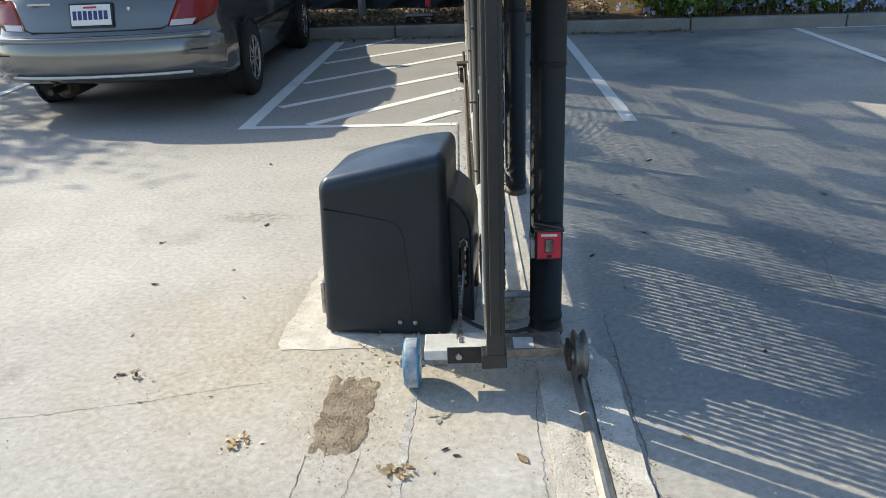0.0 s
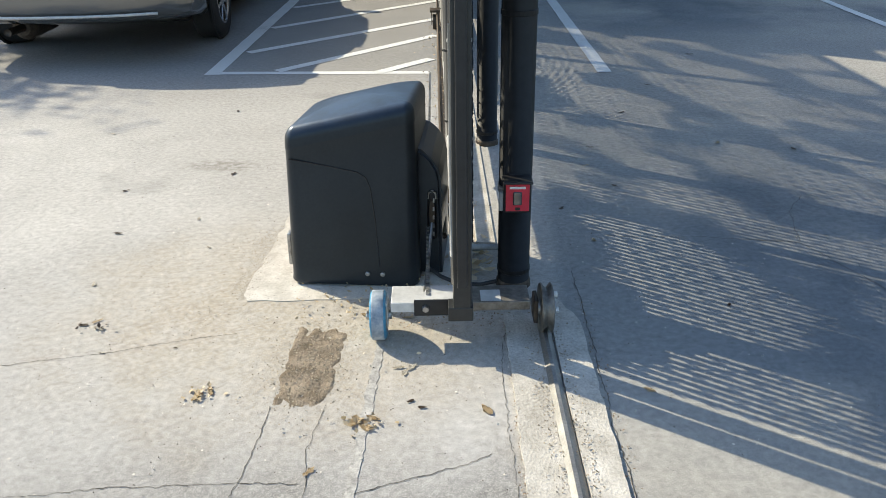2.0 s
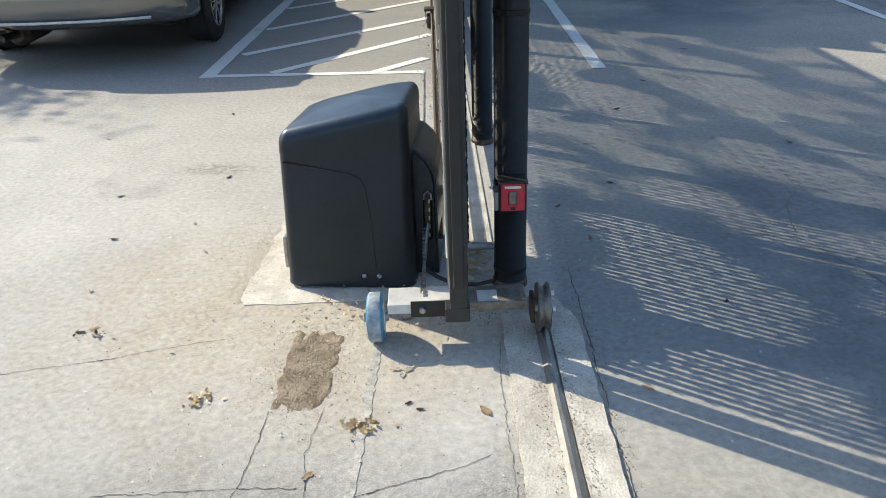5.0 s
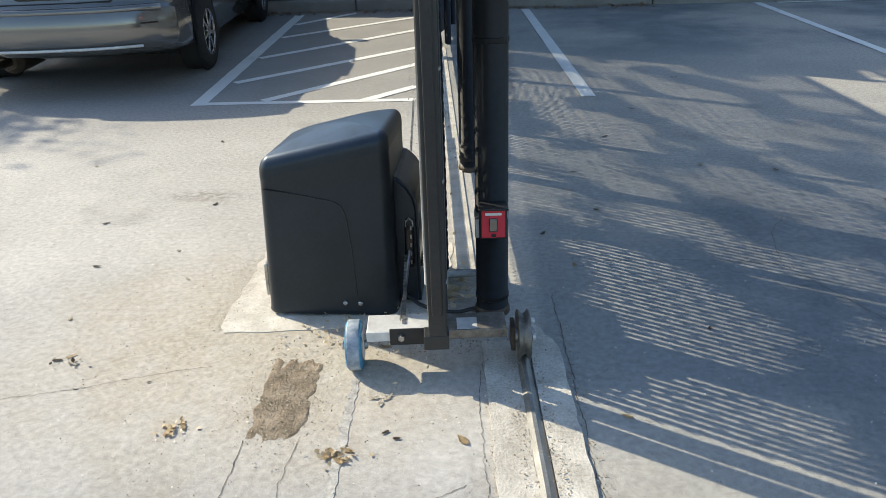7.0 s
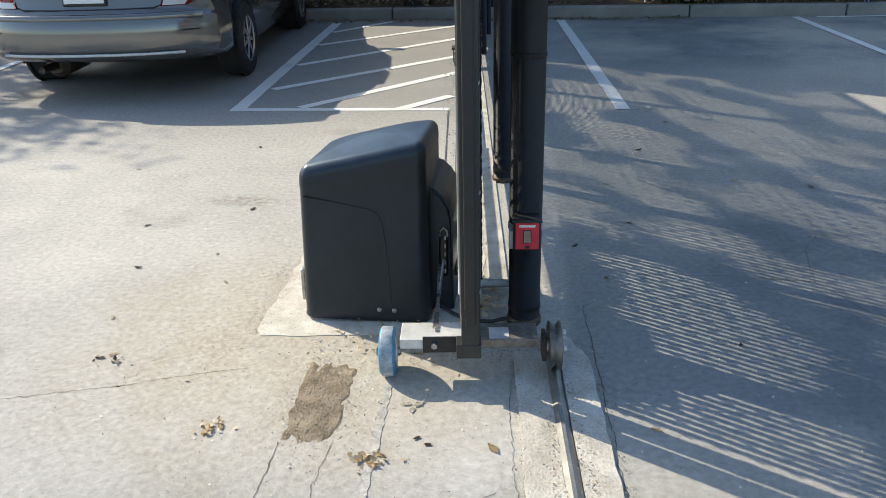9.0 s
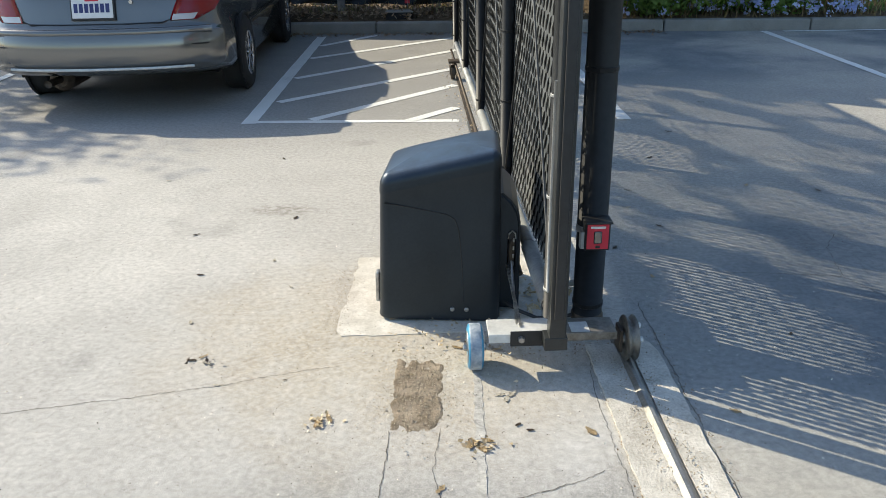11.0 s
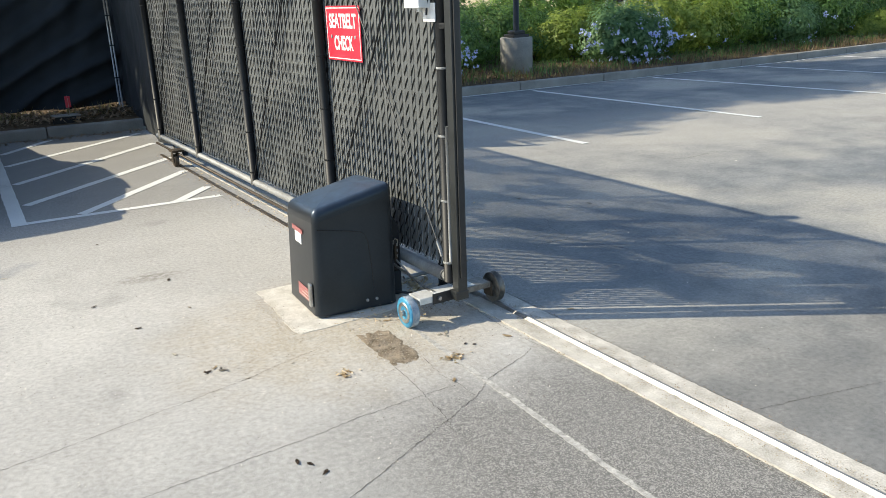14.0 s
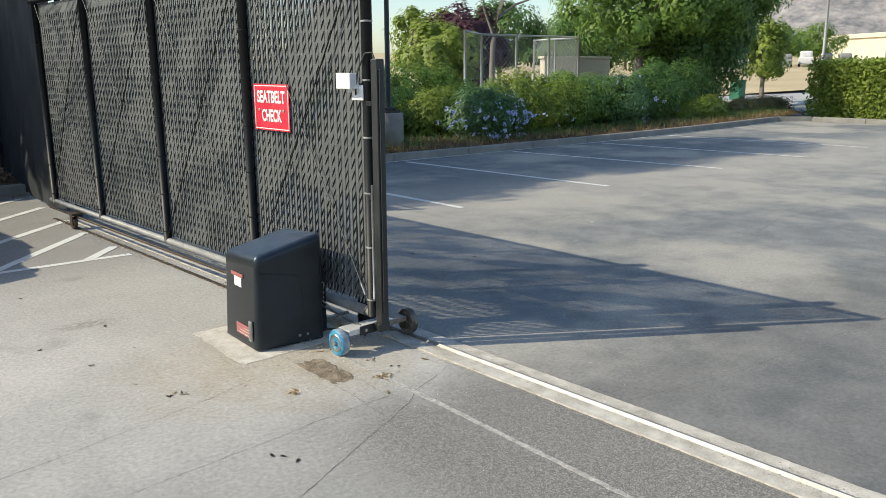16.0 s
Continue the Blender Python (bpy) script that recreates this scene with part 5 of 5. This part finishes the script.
# bushes behind the kerb
for i, (x, dy, rx, ry, rz, mat, fl, lab) in enumerate((
        (1.98, 0.8, 1.0, 0.7, 0.62, LEAF, 60, "green plumbago bush with pale blue flowers"),
        (3.9, 0.85, 1.25, 0.75, 0.72, LEAF, 190, "green plumbago bush thick with pale blue flowers"),
        (5.49, 2.46, 1.3, 0.9, 0.75, LEAF_DARK, 0, "dark green bush behind the flowers"),
        (2.31, 2.31, 1.6, 0.9, 0.85, LEAF_DARK, 12, "dark green bush behind the flowers"),
        (9.25, 2.71, 1.1, 0.8, 0.62, LEAF_YELLOW, 0, "yellow-green shrub beside the lamp base"),
        (9.85, 1.51, 1.05, 0.8, 0.66, LEAF_BLUE, 110, "plumbago bush with pale blue flowers"),
        (7.39, 3.26, 1.7, 0.9, 0.8, LEAF_DARK, 0, "dark green bush beside the lamp base"),
        (11.94, 2.02, 1.6, 1.0, 0.88, LEAF_YELLOW, 8, "broad green bush behind the kerb"),
        (13.82, 2.07, 1.6, 1.0, 0.92, LEAF, 0, "broad green bush behind the kerb"),
        (15.51, 2.05, 1.6, 1.0, 0.84, LEAF_BLUE, 30, "loose grey-green bush with a few blue flowers"),
        (17.6, 2.44, 1.5, 1.1, 0.9, LEAF_DARK, 8, "dark green bush under the tree"),
        (19.5, 2.74, 1.5, 1.1, 1.1, LEAF_DARK, 0, "dark leafy shrub under the tree"),
        (21.4, 3.07, 1.6, 1.1, 1.1, LEAF_DARK, 0, "dark leafy shrub under the tree"),
        (20.29, 1.51, 1.2, 0.5, 0.35, LEAF_YELLOW, 0, "low yellowish weeds by the kerb"),
        (25.5, 1.95, 2.2, 0.5, 0.20, GRASS, 0, "low dry yellow weeds by the kerb"))):
    bush("bush", (x, lot_y(x) + dy, 0.18), (rx * 1.10, ry * 1.05, rz * 0.92), 15000, 0.034 if x < 9 else 0.042, mat, 100 + i, lab, fl, group="bushes behind the kerb", clumps=110, clump=0.30)

for i, (x, dy, mat) in enumerate(((-0.26, 3.86, LEAF_DARK), (2.92, 4.12, LEAF), (6.12, 4.44, LEAF_DARK), (9.61, 4.4, LEAF), (12.59, 3.9, LEAF_DARK), (15.6, 3.82, LEAF), (18.43, 3.97, LEAF_DARK))):
    bush("bush", (x, lot_y(x) + dy, 0.18), (2.2, 0.9, 0.95 if x < 12 else 0.6), 16000, 0.05, mat, 300 + i, "tall dense green shrub at the back of the bed", group="bushes behind the kerb", clumps=130, clump=0.36)

# lamp standard on its concrete base
lampost = thing("lamp_post", pose(6.70, 10.2, 0.12) @ Matrix.Scale(0.92, 4), "black lamp post on a round grey concrete base", "lamp post")
part("concrete_base", lathe([(-0.2, 0.355), (0.82, 0.35), (0.84, 0.335)], 28, "Z"), KERB, lampost, "weathered round concrete base", True)
part("base_plate", box(-0.20, 0.20, -0.20, 0.20, 0.84, 0.90, 0.01), BLACK, lampost)
part("base_cover", box(-0.14, 0.14, -0.14, 0.14, 0.90, 0.98, 0.02), BLACK, lampost)
part("pole", tube([(0, 0, 0.92), (0, 0, 6.0)], [0.062, 0.05], 16), BLACK, lampost, smooth=True)
part("lamp_head", box(-0.25, 0.25, -0.6, 0.1, 6.0, 6.15, 0.03), BLACK, lampost)

# chain-link pen behind the bushes
pen = thing("chain_link_pen", pose(0, 0, 0), "grey galvanised chain-link pen behind the bushes", "fence")
def link_panel(p, q, z0, z1, pitch=0.10):
    p, q = Vector(p), Vector(q)
    ln = (q - p).length
    v, f = [], []
    def wire(a, b):
        d = Vector((b[0] - a[0], b[1] - a[1])).normalized()
        s = Vector((-d.y, d.x)) * 0.006
        k = len(v)
        for (u, z), o in ((a, s), (a, -s), (b, -s), (b, s)):
            c = p.lerp(q, (u + o.x) / ln)
            v.append((*c, z + o.y))
        f.append((k, k + 1, k + 2, k + 3))
    h = z1 - z0
    for s in (1, -1):
        u = -h
        while u < ln + h:
            a, b = (u, z0), (u + h, z1)
            u0, u1 = max(0, u), min(ln, u + h)
            if u1 > u0:
                pa, pb = (u0, z0 + (u0 - u)), (u1, z0 + (u1 - u))
                if s < 0:
                    pa, pb = (u0, z1 - (u0 - u)), (u1, z1 - (u1 - u))
                wire(pa, pb)
            u += pitch * 1.41
    return mesh_of("chain_link", v, f, PEN)


corners = [(14.07, 16.5), (16.31, 18.26), (21.65, 18.47), (22.77, 22.16)]
for a, b in zip(corners, corners[1:]):
    part("chain_link", link_panel(a, b, 0.7, 2.95, 0.14), None, pen)
    k = max(1, int((Vector(b) - Vector(a)).length / 1.5))
    for i in range(k + 1):
        c = Vector(a).lerp(Vector(b), i / k)
        part("pen_post", tube([(*c, 0), (*c, 3.03)], 0.045, 8), PEN, pen, smooth=True)
    part("pen_rail", tube([(*a, 2.99), (*b, 2.99)], 0.035, 8), PEN, pen, smooth=True)
wallobj = thing("low_wall", pose(0, 0, 0), "pale rendered wall beyond the pen", "wall")
part("wall_face", box(22.5, 26.8, 21.2, 21.5, 0, 2.2, 0.02), STUCCO, wallobj)
part("coping", box(22.4, 26.9, 21.15, 21.55, 2.2, 2.3, 0.02), STUCCO, wallobj)

# trees
tree("tree", (21.89, 15.65, 0.2), 6.0, (2.2, 0.2, 4.4), (5.2, 3.4, 2.6), 52000, 0.085, LEAF, 51, "broad green tree beyond the car park", 220, 0.75, 0.2)
tree("tree", (24.9, 15.97, 0.2), 4.5, (0.8, 0, 2.6), (3.0, 2.2, 2.0), 26000, 0.08, LEAF_DARK, 52, "dark lower tree beside the broad one", 90, 0.8, 0.14)
tree("tree", (34.35, 17.85, 0.2), 3.2, (0, 0, 2.3), (1.3, 1.2, 1.5), 6000, 0.10, LEAF_YELLOW, 53, "small yellow-green weeping tree", 60, 0.4, 0.13)
for k, (x, y, mat) in enumerate(((-6.4, 12.7, LEAF_DARK), (-1.9, 13.0, LEAF), (2.4, 13.1, LEAF_DARK))):
    tree("tree", (x, y, 0.2), 8.2, (0, 0, 8.0), (3.4, 1.7, 1.7), 10500, 0.15, mat, 54 + 10 * k, "tall tree behind the fence and bushes", 130, 0.75, 0.2)
tree("tree", (-11.6, 8.4, 0.0), 5.5, (0, 0, 5.3), (2.2, 1.8, 1.3), 2000, 0.09, LEAF, 56, "tree with open branches beside the car bays", 60, 0.5, 0.13)

hedge = thing("hedge", pose(0, 0, 0), "dense clipped green hedge", "hedge")
rng = np.random.default_rng(77)
def hedge_leaves(x0, x1, y0, y1, z1, n):
    u = rng.uniform(size=(n, 3))
    side = rng.integers(0, 3, n)
    p = np.stack([x0 + (x1 - x0) * u[:, 0], y0 + (y1 - y0) * u[:, 1], z1 * u[:, 2]], 1)
    p[side == 0, 0] = x0
    p[side == 1, 2] = z1
    p[side == 2, 1] = y0
    p += rng.normal(size=(n, 3)) * 0.09
    return p
p = hedge_leaves(26.5, 28.9, 2.6, 11.3, 1.9, 40000)
part("foliage", scatter_leaves("foliage", p, rng.normal(size=p.shape) + np.array([-0.8, -0.4, 0.8]), 0.075, LEAF_YELLOW, rng), None, hedge)
# solid dark green block that fills the hedge behind its leaves
part("hedge_core", box(26.75, 28.7, 2.8, 11.1, 0, 1.7, 0.1), LEAF_DARK, hedge)

# ---- distance ----
def rise(x, y):
    return max(0.0, 0.02 * (math.hypot(x, y) - 46))


v, f = sheet(34, 1000, 24, 900, 0.05, 40, 40, rise)
single("field", mesh_of("field", v, f, FIELD), None, "dry tan field beyond the car park", "field", kind="structure")
single("far_road", slab([(29.5, 15), (75, 24), (75, 33), (29.5, 21)], 0.0, 0.09), ROAD, "pale concrete drive beyond the hedge", "road", kind="structure")
bin_ = thing("waste_bin", pose(36.55, 20.55, 0.09), "green plastic bin beside the drive", "bin")
part("bin_body", box(-0.3, 0.3, -0.3, 0.3, 0, 0.95, 0.04), GREEN, bin_)
part("bin_lid", box(-0.33, 0.33, -0.33, 0.33, 0.95, 1.05, 0.03), GREEN, bin_)
bld = thing("building", pose(194.74, 76.74, rise(194.74, 76.74) - 1, 0, 0, -31), "long cream flat-roofed building in the distance", "building")
part("wall", box(-6, 80, 0, 30, 0, 6.0), STUCCO, bld)
part("parapet", box(-6.5, 80.5, -0.6, 30.5, 6.0, 7.0), STUCCO, bld)
for i in range(9):
    w = part("window", box(-2 + i * 8, 3 + i * 8, -0.25, -0.02, 1.2, 4.2), GLASS, bld)
for i in range(3):
    part("roof_dish", lathe([(0, 0.1), (0.2, 0.5), (0.25, 0.55)], 14, "Y"), WHITE, bld, m=Matrix.Translation((6 + i * 5, 6, 8.2)))
pole = thing("lamp_post", pose(110.72, 53.82, rise(110.72, 53.82)), "tall grey lamp post in the far car park", "lamp post")
part("pole", tube([(0, 0, 0), (0, 0, 13)], [0.22, 0.16], 10), GALV, pole, smooth=True)
part("lamp_head", box(-0.9, 0.9, -0.3, 0.3, 12.9, 13.2, 0.05), GALV, pole)


def far_vehicle(x, y, turn, ln, h, material, label, name):
    t = thing(name, pose(x, y, rise(x, y) + 0.05, 0, 0, turn), label, name)
    part("body", box(-ln / 2, ln / 2, -0.95, 0.95, 0.35, h * 0.62, 0.18, 3), material, t, smooth=True)
    part("cabin", box(-ln / 2 * 0.9, ln / 2 * 0.55, -0.85, 0.85, h * 0.58, h, 0.22, 3), material, t, smooth=True)
    for w0, w1 in ((-0.82, -0.40), (-0.36, 0.02), (0.06, 0.44)):
        part("side_window", box(ln / 2 * w0, ln / 2 * w1, -0.87, 0.87, h * 0.64, h * 0.90, 0.05), GLASS, t)
    for sx in (-1, 1):
        for sy in (-1, 1):
            part("wheel", lathe([(-0.1, 0.2), (-0.1, 0.34), (0.1, 0.34), (0.1, 0.2)], 14, "Y"), RUBBER, t, m=Matrix.Translation((sx * ln * 0.32, sy * 0.86, 0.3)))


for i in range(9):
    far_vehicle(92 + i * 4.2, 62 + (8 - i) * 0.9 - 4, -30 + 60, 4.8, 1.9 if i % 3 else 2.3, (CAR_WHITE, CAR_PAINT, GALV)[i % 3], ("white", "grey", "silver")[i % 3] + " vehicle parked in the far car park", "van" if i % 3 == 0 else "parked_car")
for i, (x, y, h, r, mat) in enumerate(((90, 72, 6.0, 4.5, LEAF), (100, 75, 7, 5, LEAF_DARK), (112, 70, 6, 4, LEAF_DARK), (120, 66, 6, 4, LEAF), (132, 66, 6, 4.5, LEAF), (84, 60, 6, 4.5, LEAF_DARK), (30, 36, 5.0, 3.2, LEAF_PURPLE), (34, 44, 6.0, 3.5, LEAF_YELLOW), (44, 48, 6.5, 4, LEAF_DARK), (26, 33, 4.2, 2.6, LEAF_YELLOW), (50, 44, 6, 4, LEAF_DARK), (38, 34, 4.5, 3.0, LEAF_DARK), (60, 52, 6, 5, LEAF_DARK))):
    tree("tree", (x, y, rise(x, y)), h, (0, 0, h * 0.62), (r, r, h * 0.42), 9000, 0.17, mat, 200 + i, "distant leafy tree beyond the field", 50, r * 0.28, 0.2)
dead = thing("bare_tree", pose(23.91, 26.32, 0), "bare dead tree with pale limbs", "tree")
part("trunk", tube([(0, 0, 0), (0.1, 0, 3.0), (0.5, 0, 4.6), (1.3, 0, 6.2)], [0.16, 0.13, 0.10, 0.04], 10), BARK, dead, smooth=True)
part("limb", tube([(0.35, 0, 4.2), (1.6, 0, 4.9), (3.0, 0, 5.3)], [0.08, 0.06, 0.03], 8), BARK, dead, smooth=True)
part("limb", tube([(0.1, 0, 3.4), (-0.5, 0, 4.6), (-0.6, 0, 6.0)], [0.07, 0.05, 0.03], 8), BARK, dead, smooth=True)


def ridge(name, d0, a0, a1, h, seed, material, label):
    v, f = [], []
    n, k = 60, 9
    for i in range(n + 1):
        a = radians(a0 + (a1 - a0) * i / n)
        for j in range(k + 1):
            r = d0 * (1 + 0.5 * j / k)
            hh = h * math.sin(math.pi * min(1, i / n)) ** 0.45 * math.sin(math.pi / 2 * j / k) * (0.75 + 0.5 * noise.noise(Vector((i * 0.16, j * 0.4, seed))))
            v.append((r * math.sin(a), r * math.cos(a), hh + 8))
    for i in range(n):
        for j in range(k):
            q = i * (k + 1) + j
            f.append((q, q + 1, q + k + 2, q + k + 1))
    return single(name, mesh_of(name, v, f, material, True), None, label, "hill", kind="structure")


ridge("backdrop_hill", 900, 53.0, 104, 185, 1.0, HILL, "dry brown hill in the distance")
# this ridge's blue is distance haze put into its colour
ridge("backdrop_hill", 1500, 34, 56, 95, 4.0, surface("hazy_hill", (0.20, 0.27, 0.33), (0.30, 0.37, 0.42), 0.95, grain=0.05, blotch=0.01, bump=0), "hazy blue hill in the distance")

# ---- fallen leaves and grit ----
def dry_leaf(x, y, size, turn, material, seed, label):
    """One curled dry leaf lying on the ground."""
    rng = random.Random(seed)
    bm = bmesh.new()
    n = 6
    rows = []
    for i in range(n + 1):
        u = i / n * 2 - 1
        w = 0.36 * math.sqrt(max(0.0, 1 - u * u)) * (1 + 0.5 * rng.uniform(-1, 1)) + 0.02
        z = 0.003 + 0.12 * size * (u * u) * rng.uniform(0.3, 1.0)
        rows.append([bm.verts.new((size * u, size * w * s, z + (0.10 * size if s else 0) * rng.uniform(0.0, 1))) for s in (-1, 0, 1)])
    for a, b in zip(rows, rows[1:]):
        for i in range(2):
            bm.faces.new((a[i], a[i + 1], b[i + 1], b[i]))
    bmesh.ops.solidify(bm, geom=bm.faces, thickness=0.0012)
    return single("dry_leaf", bm, material, label, "leaf", "dry leaves on the asphalt", smooth=True, m=pose(x, y, 0.0, 0, 0, turn))


TAN, DARK, PALE = "curled tan dry leaf on the asphalt", "dark curled leaf on the asphalt", "pale dry leaf on the asphalt"
for i, (x, y, s, mt, lab) in enumerate(((-1.920, 0.948, 0.030, DRY_DARK, DARK), (-2.111, 1.464, 0.030, DRY_DARK, DARK), (-1.618, 1.723, 0.032, DRY_DARK, DARK), (-1.807, 0.465, 0.028, DRY_PALE, PALE),
                                        (0.316, -0.152, 0.030, DRY, TAN), (-0.40, -0.275, 0.020, DRY_DARK, DARK), (-0.44, -0.245, 0.020, DRY_DARK, DARK), (-1.127, -0.250, 0.045, DRY, TAN), (-1.09, -0.225, 0.035, DRY, TAN),
                                        (-1.632, 0.135, 0.036, DRY_PALE, PALE), (-1.70, 0.155, 0.026, DRY_DARK, DARK), (-1.66, 0.185, 0.03, DRY, TAN), (-0.60, -0.355, 0.042, DRY, TAN), (-0.565, -0.375, 0.045, DRY, TAN), (-0.545, -0.335, 0.035, DRY, TAN),
                                        (-0.50, -0.065, 0.03, DRY_PALE, PALE), (-0.455, -0.060, 0.034, DRY_PALE, PALE), (-0.475, -0.095, 0.024, DRY_PALE, PALE), (-0.198, -0.279, 0.040, DRY, TAN), (-0.66, 0.27, 0.03, DRY, TAN), (-0.50, 0.26, 0.028, DRY, TAN),
                                        (-0.69, -0.58, 0.032, DRY, TAN), (-1.6, 1.12, 0.022, DRY_PALE, PALE), (-1.45, 0.82, 0.022, DRY_PALE, PALE), (-1.55, -0.02, 0.018, DRY_PALE, PALE), (-1.30, 0.02, 0.014, DRY_DARK, DARK),
                                        (0.13, 1.3, 0.03, DRY_DARK, DARK), (0.25, 0.95, 0.026, DRY, TAN), (0.42, 1.6, 0.03, DRY_DARK, DARK), (0.35, 2.2, 0.032, DRY_DARK, DARK), (0.62, 2.9, 0.034, DRY_DARK, DARK), (1.1, 2.3, 0.036, DRY, TAN), (1.5, 2.2, 0.036, DRY_DARK, DARK), (0.9, 3.6, 0.04, DRY_DARK, DARK), (1.4, 4.6, 0.045, DRY_DARK, DARK), (0.3, 1.9, 0.028, DRY, TAN), (0.7, 0.4, 0.02, DRY_DARK, DARK), (1.9, 1.7, 0.035, DRY_DARK, DARK), (2.32, 0.246, 0.034, DRY_PALE, PALE), (4.2, 2.2, 0.03, DRY_PALE, PALE), (-0.25, 0.35, 0.03, DRY_DARK, DARK), (0.02, 0.42, 0.028, DRY_DARK, DARK), (-1.95, 2.9, 0.03, DRY_DARK, DARK), (-2.6, 2.4, 0.028, DRY_PALE, PALE), (-3.0, 0.9, 0.025, DRY_PALE, PALE), (-1.50, -1.00, 0.03, DRY_DARK, DARK), (-1.57, -0.87, 0.03, DRY_DARK, DARK), (-1.53, -0.91, 0.025, DRY_DARK, DARK))):
    dry_leaf(x, y, s * 0.72, 37 * i % 180, mt, i, lab)
rng = np.random.default_rng(21)
n = 2600
x = rng.normal(size=n) * 1.3 - 0.9
y = rng.normal(size=n) * 1.0 + 0.2
single("grit", scatter_leaves("grit", np.stack([x, y, np.full(n, 0.004)], 1), rng.normal(size=(n, 3)) * 0.5 + np.array([0, 0, 1]), 0.0022, DRY_DARK, rng, 0.8), None, "fine dark grit and crumbs on the asphalt", "grit", kind="stuff")
n = 600
x, y = rng.normal(size=n) * 1.2 - 0.9, rng.normal(size=n) * 0.9 + 0.2
single("pale_grit", scatter_leaves("pale_grit", np.stack([x, y, np.full(n, 0.005)], 1), rng.normal(size=(n, 3)) * 0.5 + np.array([0, 0, 1]), 0.0036, DRY_PALE, rng, 0.8), None, "fine pale crumbs and grit on the asphalt", "grit", kind="stuff")
n = 150
x, y = rng.uniform(-0.95, -0.28, n), rng.normal(size=n) * 0.13 + 0.36
single("pad_litter", scatter_leaves("pad_litter", np.stack([x, y, np.full(n, 0.02)], 1), rng.normal(size=(n, 3)) * 0.5 + np.array([0, 0, 1]), 0.009, DRY, rng, 0.5), None, "small dry leaf crumbs before the operator", "leaf litter", kind="stuff")


def strewn_along(name, n, p, q, spread, size, material, seed, label, z=0.010):
    """Crumbs that gather along a line."""
    g = np.random.default_rng(seed)
    t = g.uniform(size=(n, 1))
    c = np.array(p) * (1 - t) + np.array(q) * t + g.normal(size=(n, 2)) * spread
    pts = np.concatenate([c, z + g.uniform(0, 0.006, (n, 1))], 1)
    return single(name, scatter_leaves(name, pts, g.normal(size=(n, 3)) * 0.5 + np.array([0, 0, 1]), size, material, g, 0.7), None, label, "litter", kind="stuff")


strewn_along("rail_dirt", 900, (0.045, 0.2), (0.26, -3.0), 0.018, 0.0035, SANDY, 41, "brown dirt and crumbs along the gate rail", 0.011)
strewn_along("rail_dirt", 900, (-0.04, 0.2), (0.17, -3.0), 0.022, 0.0035, SANDY, 42, "brown dirt and crumbs along the gate rail", 0.011)
strewn_along("edge_dirt", 500, (0.145, 0.4), (0.355, -3.0), 0.012, 0.0032, LITTER, 43, "dark dirt along the concrete edge", 0.004)
strewn_along("edge_dirt", 500, (-0.135, 0.3), (0.07, -3.0), 0.014, 0.0032, LITTER, 44, "dark dirt along the concrete edge", 0.004)
strewn_along("gate_litter", 500, (-0.36, 0.7), (-0.80, 6.4), 0.09, 0.008, DRY, 45, "dry leaf crumbs under the gate", 0.012)
strewn_along("gate_litter", 500, (-0.42, 1.3), (-0.90, 6.4), 0.07, 0.006, LITTER, 46, "brown leaf crumbs along the tail track", 0.008)
strewn_along("wheel_dirt", 300, (-0.62, 0.32), (-0.1, 0.30), 0.07, 0.004, LITTER, 47, "brown dirt under the gate carriage", 0.004)
strewn_along("pad_dirt", 900, (-1.215, 1.0), (-1.17, 0.36), 0.035, 0.0022, SANDY, 48, "sandy crumbs along the pad's edge", 0.004)
strewn_along("pad_dirt", 500, (-1.16, 0.34), (-1.62, 0.20), 0.10, 0.0022, SANDY, 49, "sandy crumbs washed from the pad", 0.003)
strewn_along("patch_dirt", 1100, (-0.81, 0.12), (-0.79, -0.26), 0.080, 0.003, SANDY, 50, "coarse grains on the sand patch", 0.004)
strewn_along("leaf_crumbs", 22, (-1.15, -0.26), (-1.08, -0.22), 0.022, 0.01, DRY, 51, "crumbled tan leaf on the asphalt", 0.006)
strewn_along("leaf_crumbs", 30, (-0.61, -0.365), (-0.53, -0.36), 0.026, 0.01, DRY, 52, "crumbled tan leaf on the asphalt", 0.006)
strewn_along("leaf_crumbs", 10, (-1.71, 0.15), (-1.62, 0.14), 0.02, 0.008, DRY_DARK, 53, "crumbled dark leaf on the asphalt", 0.006)
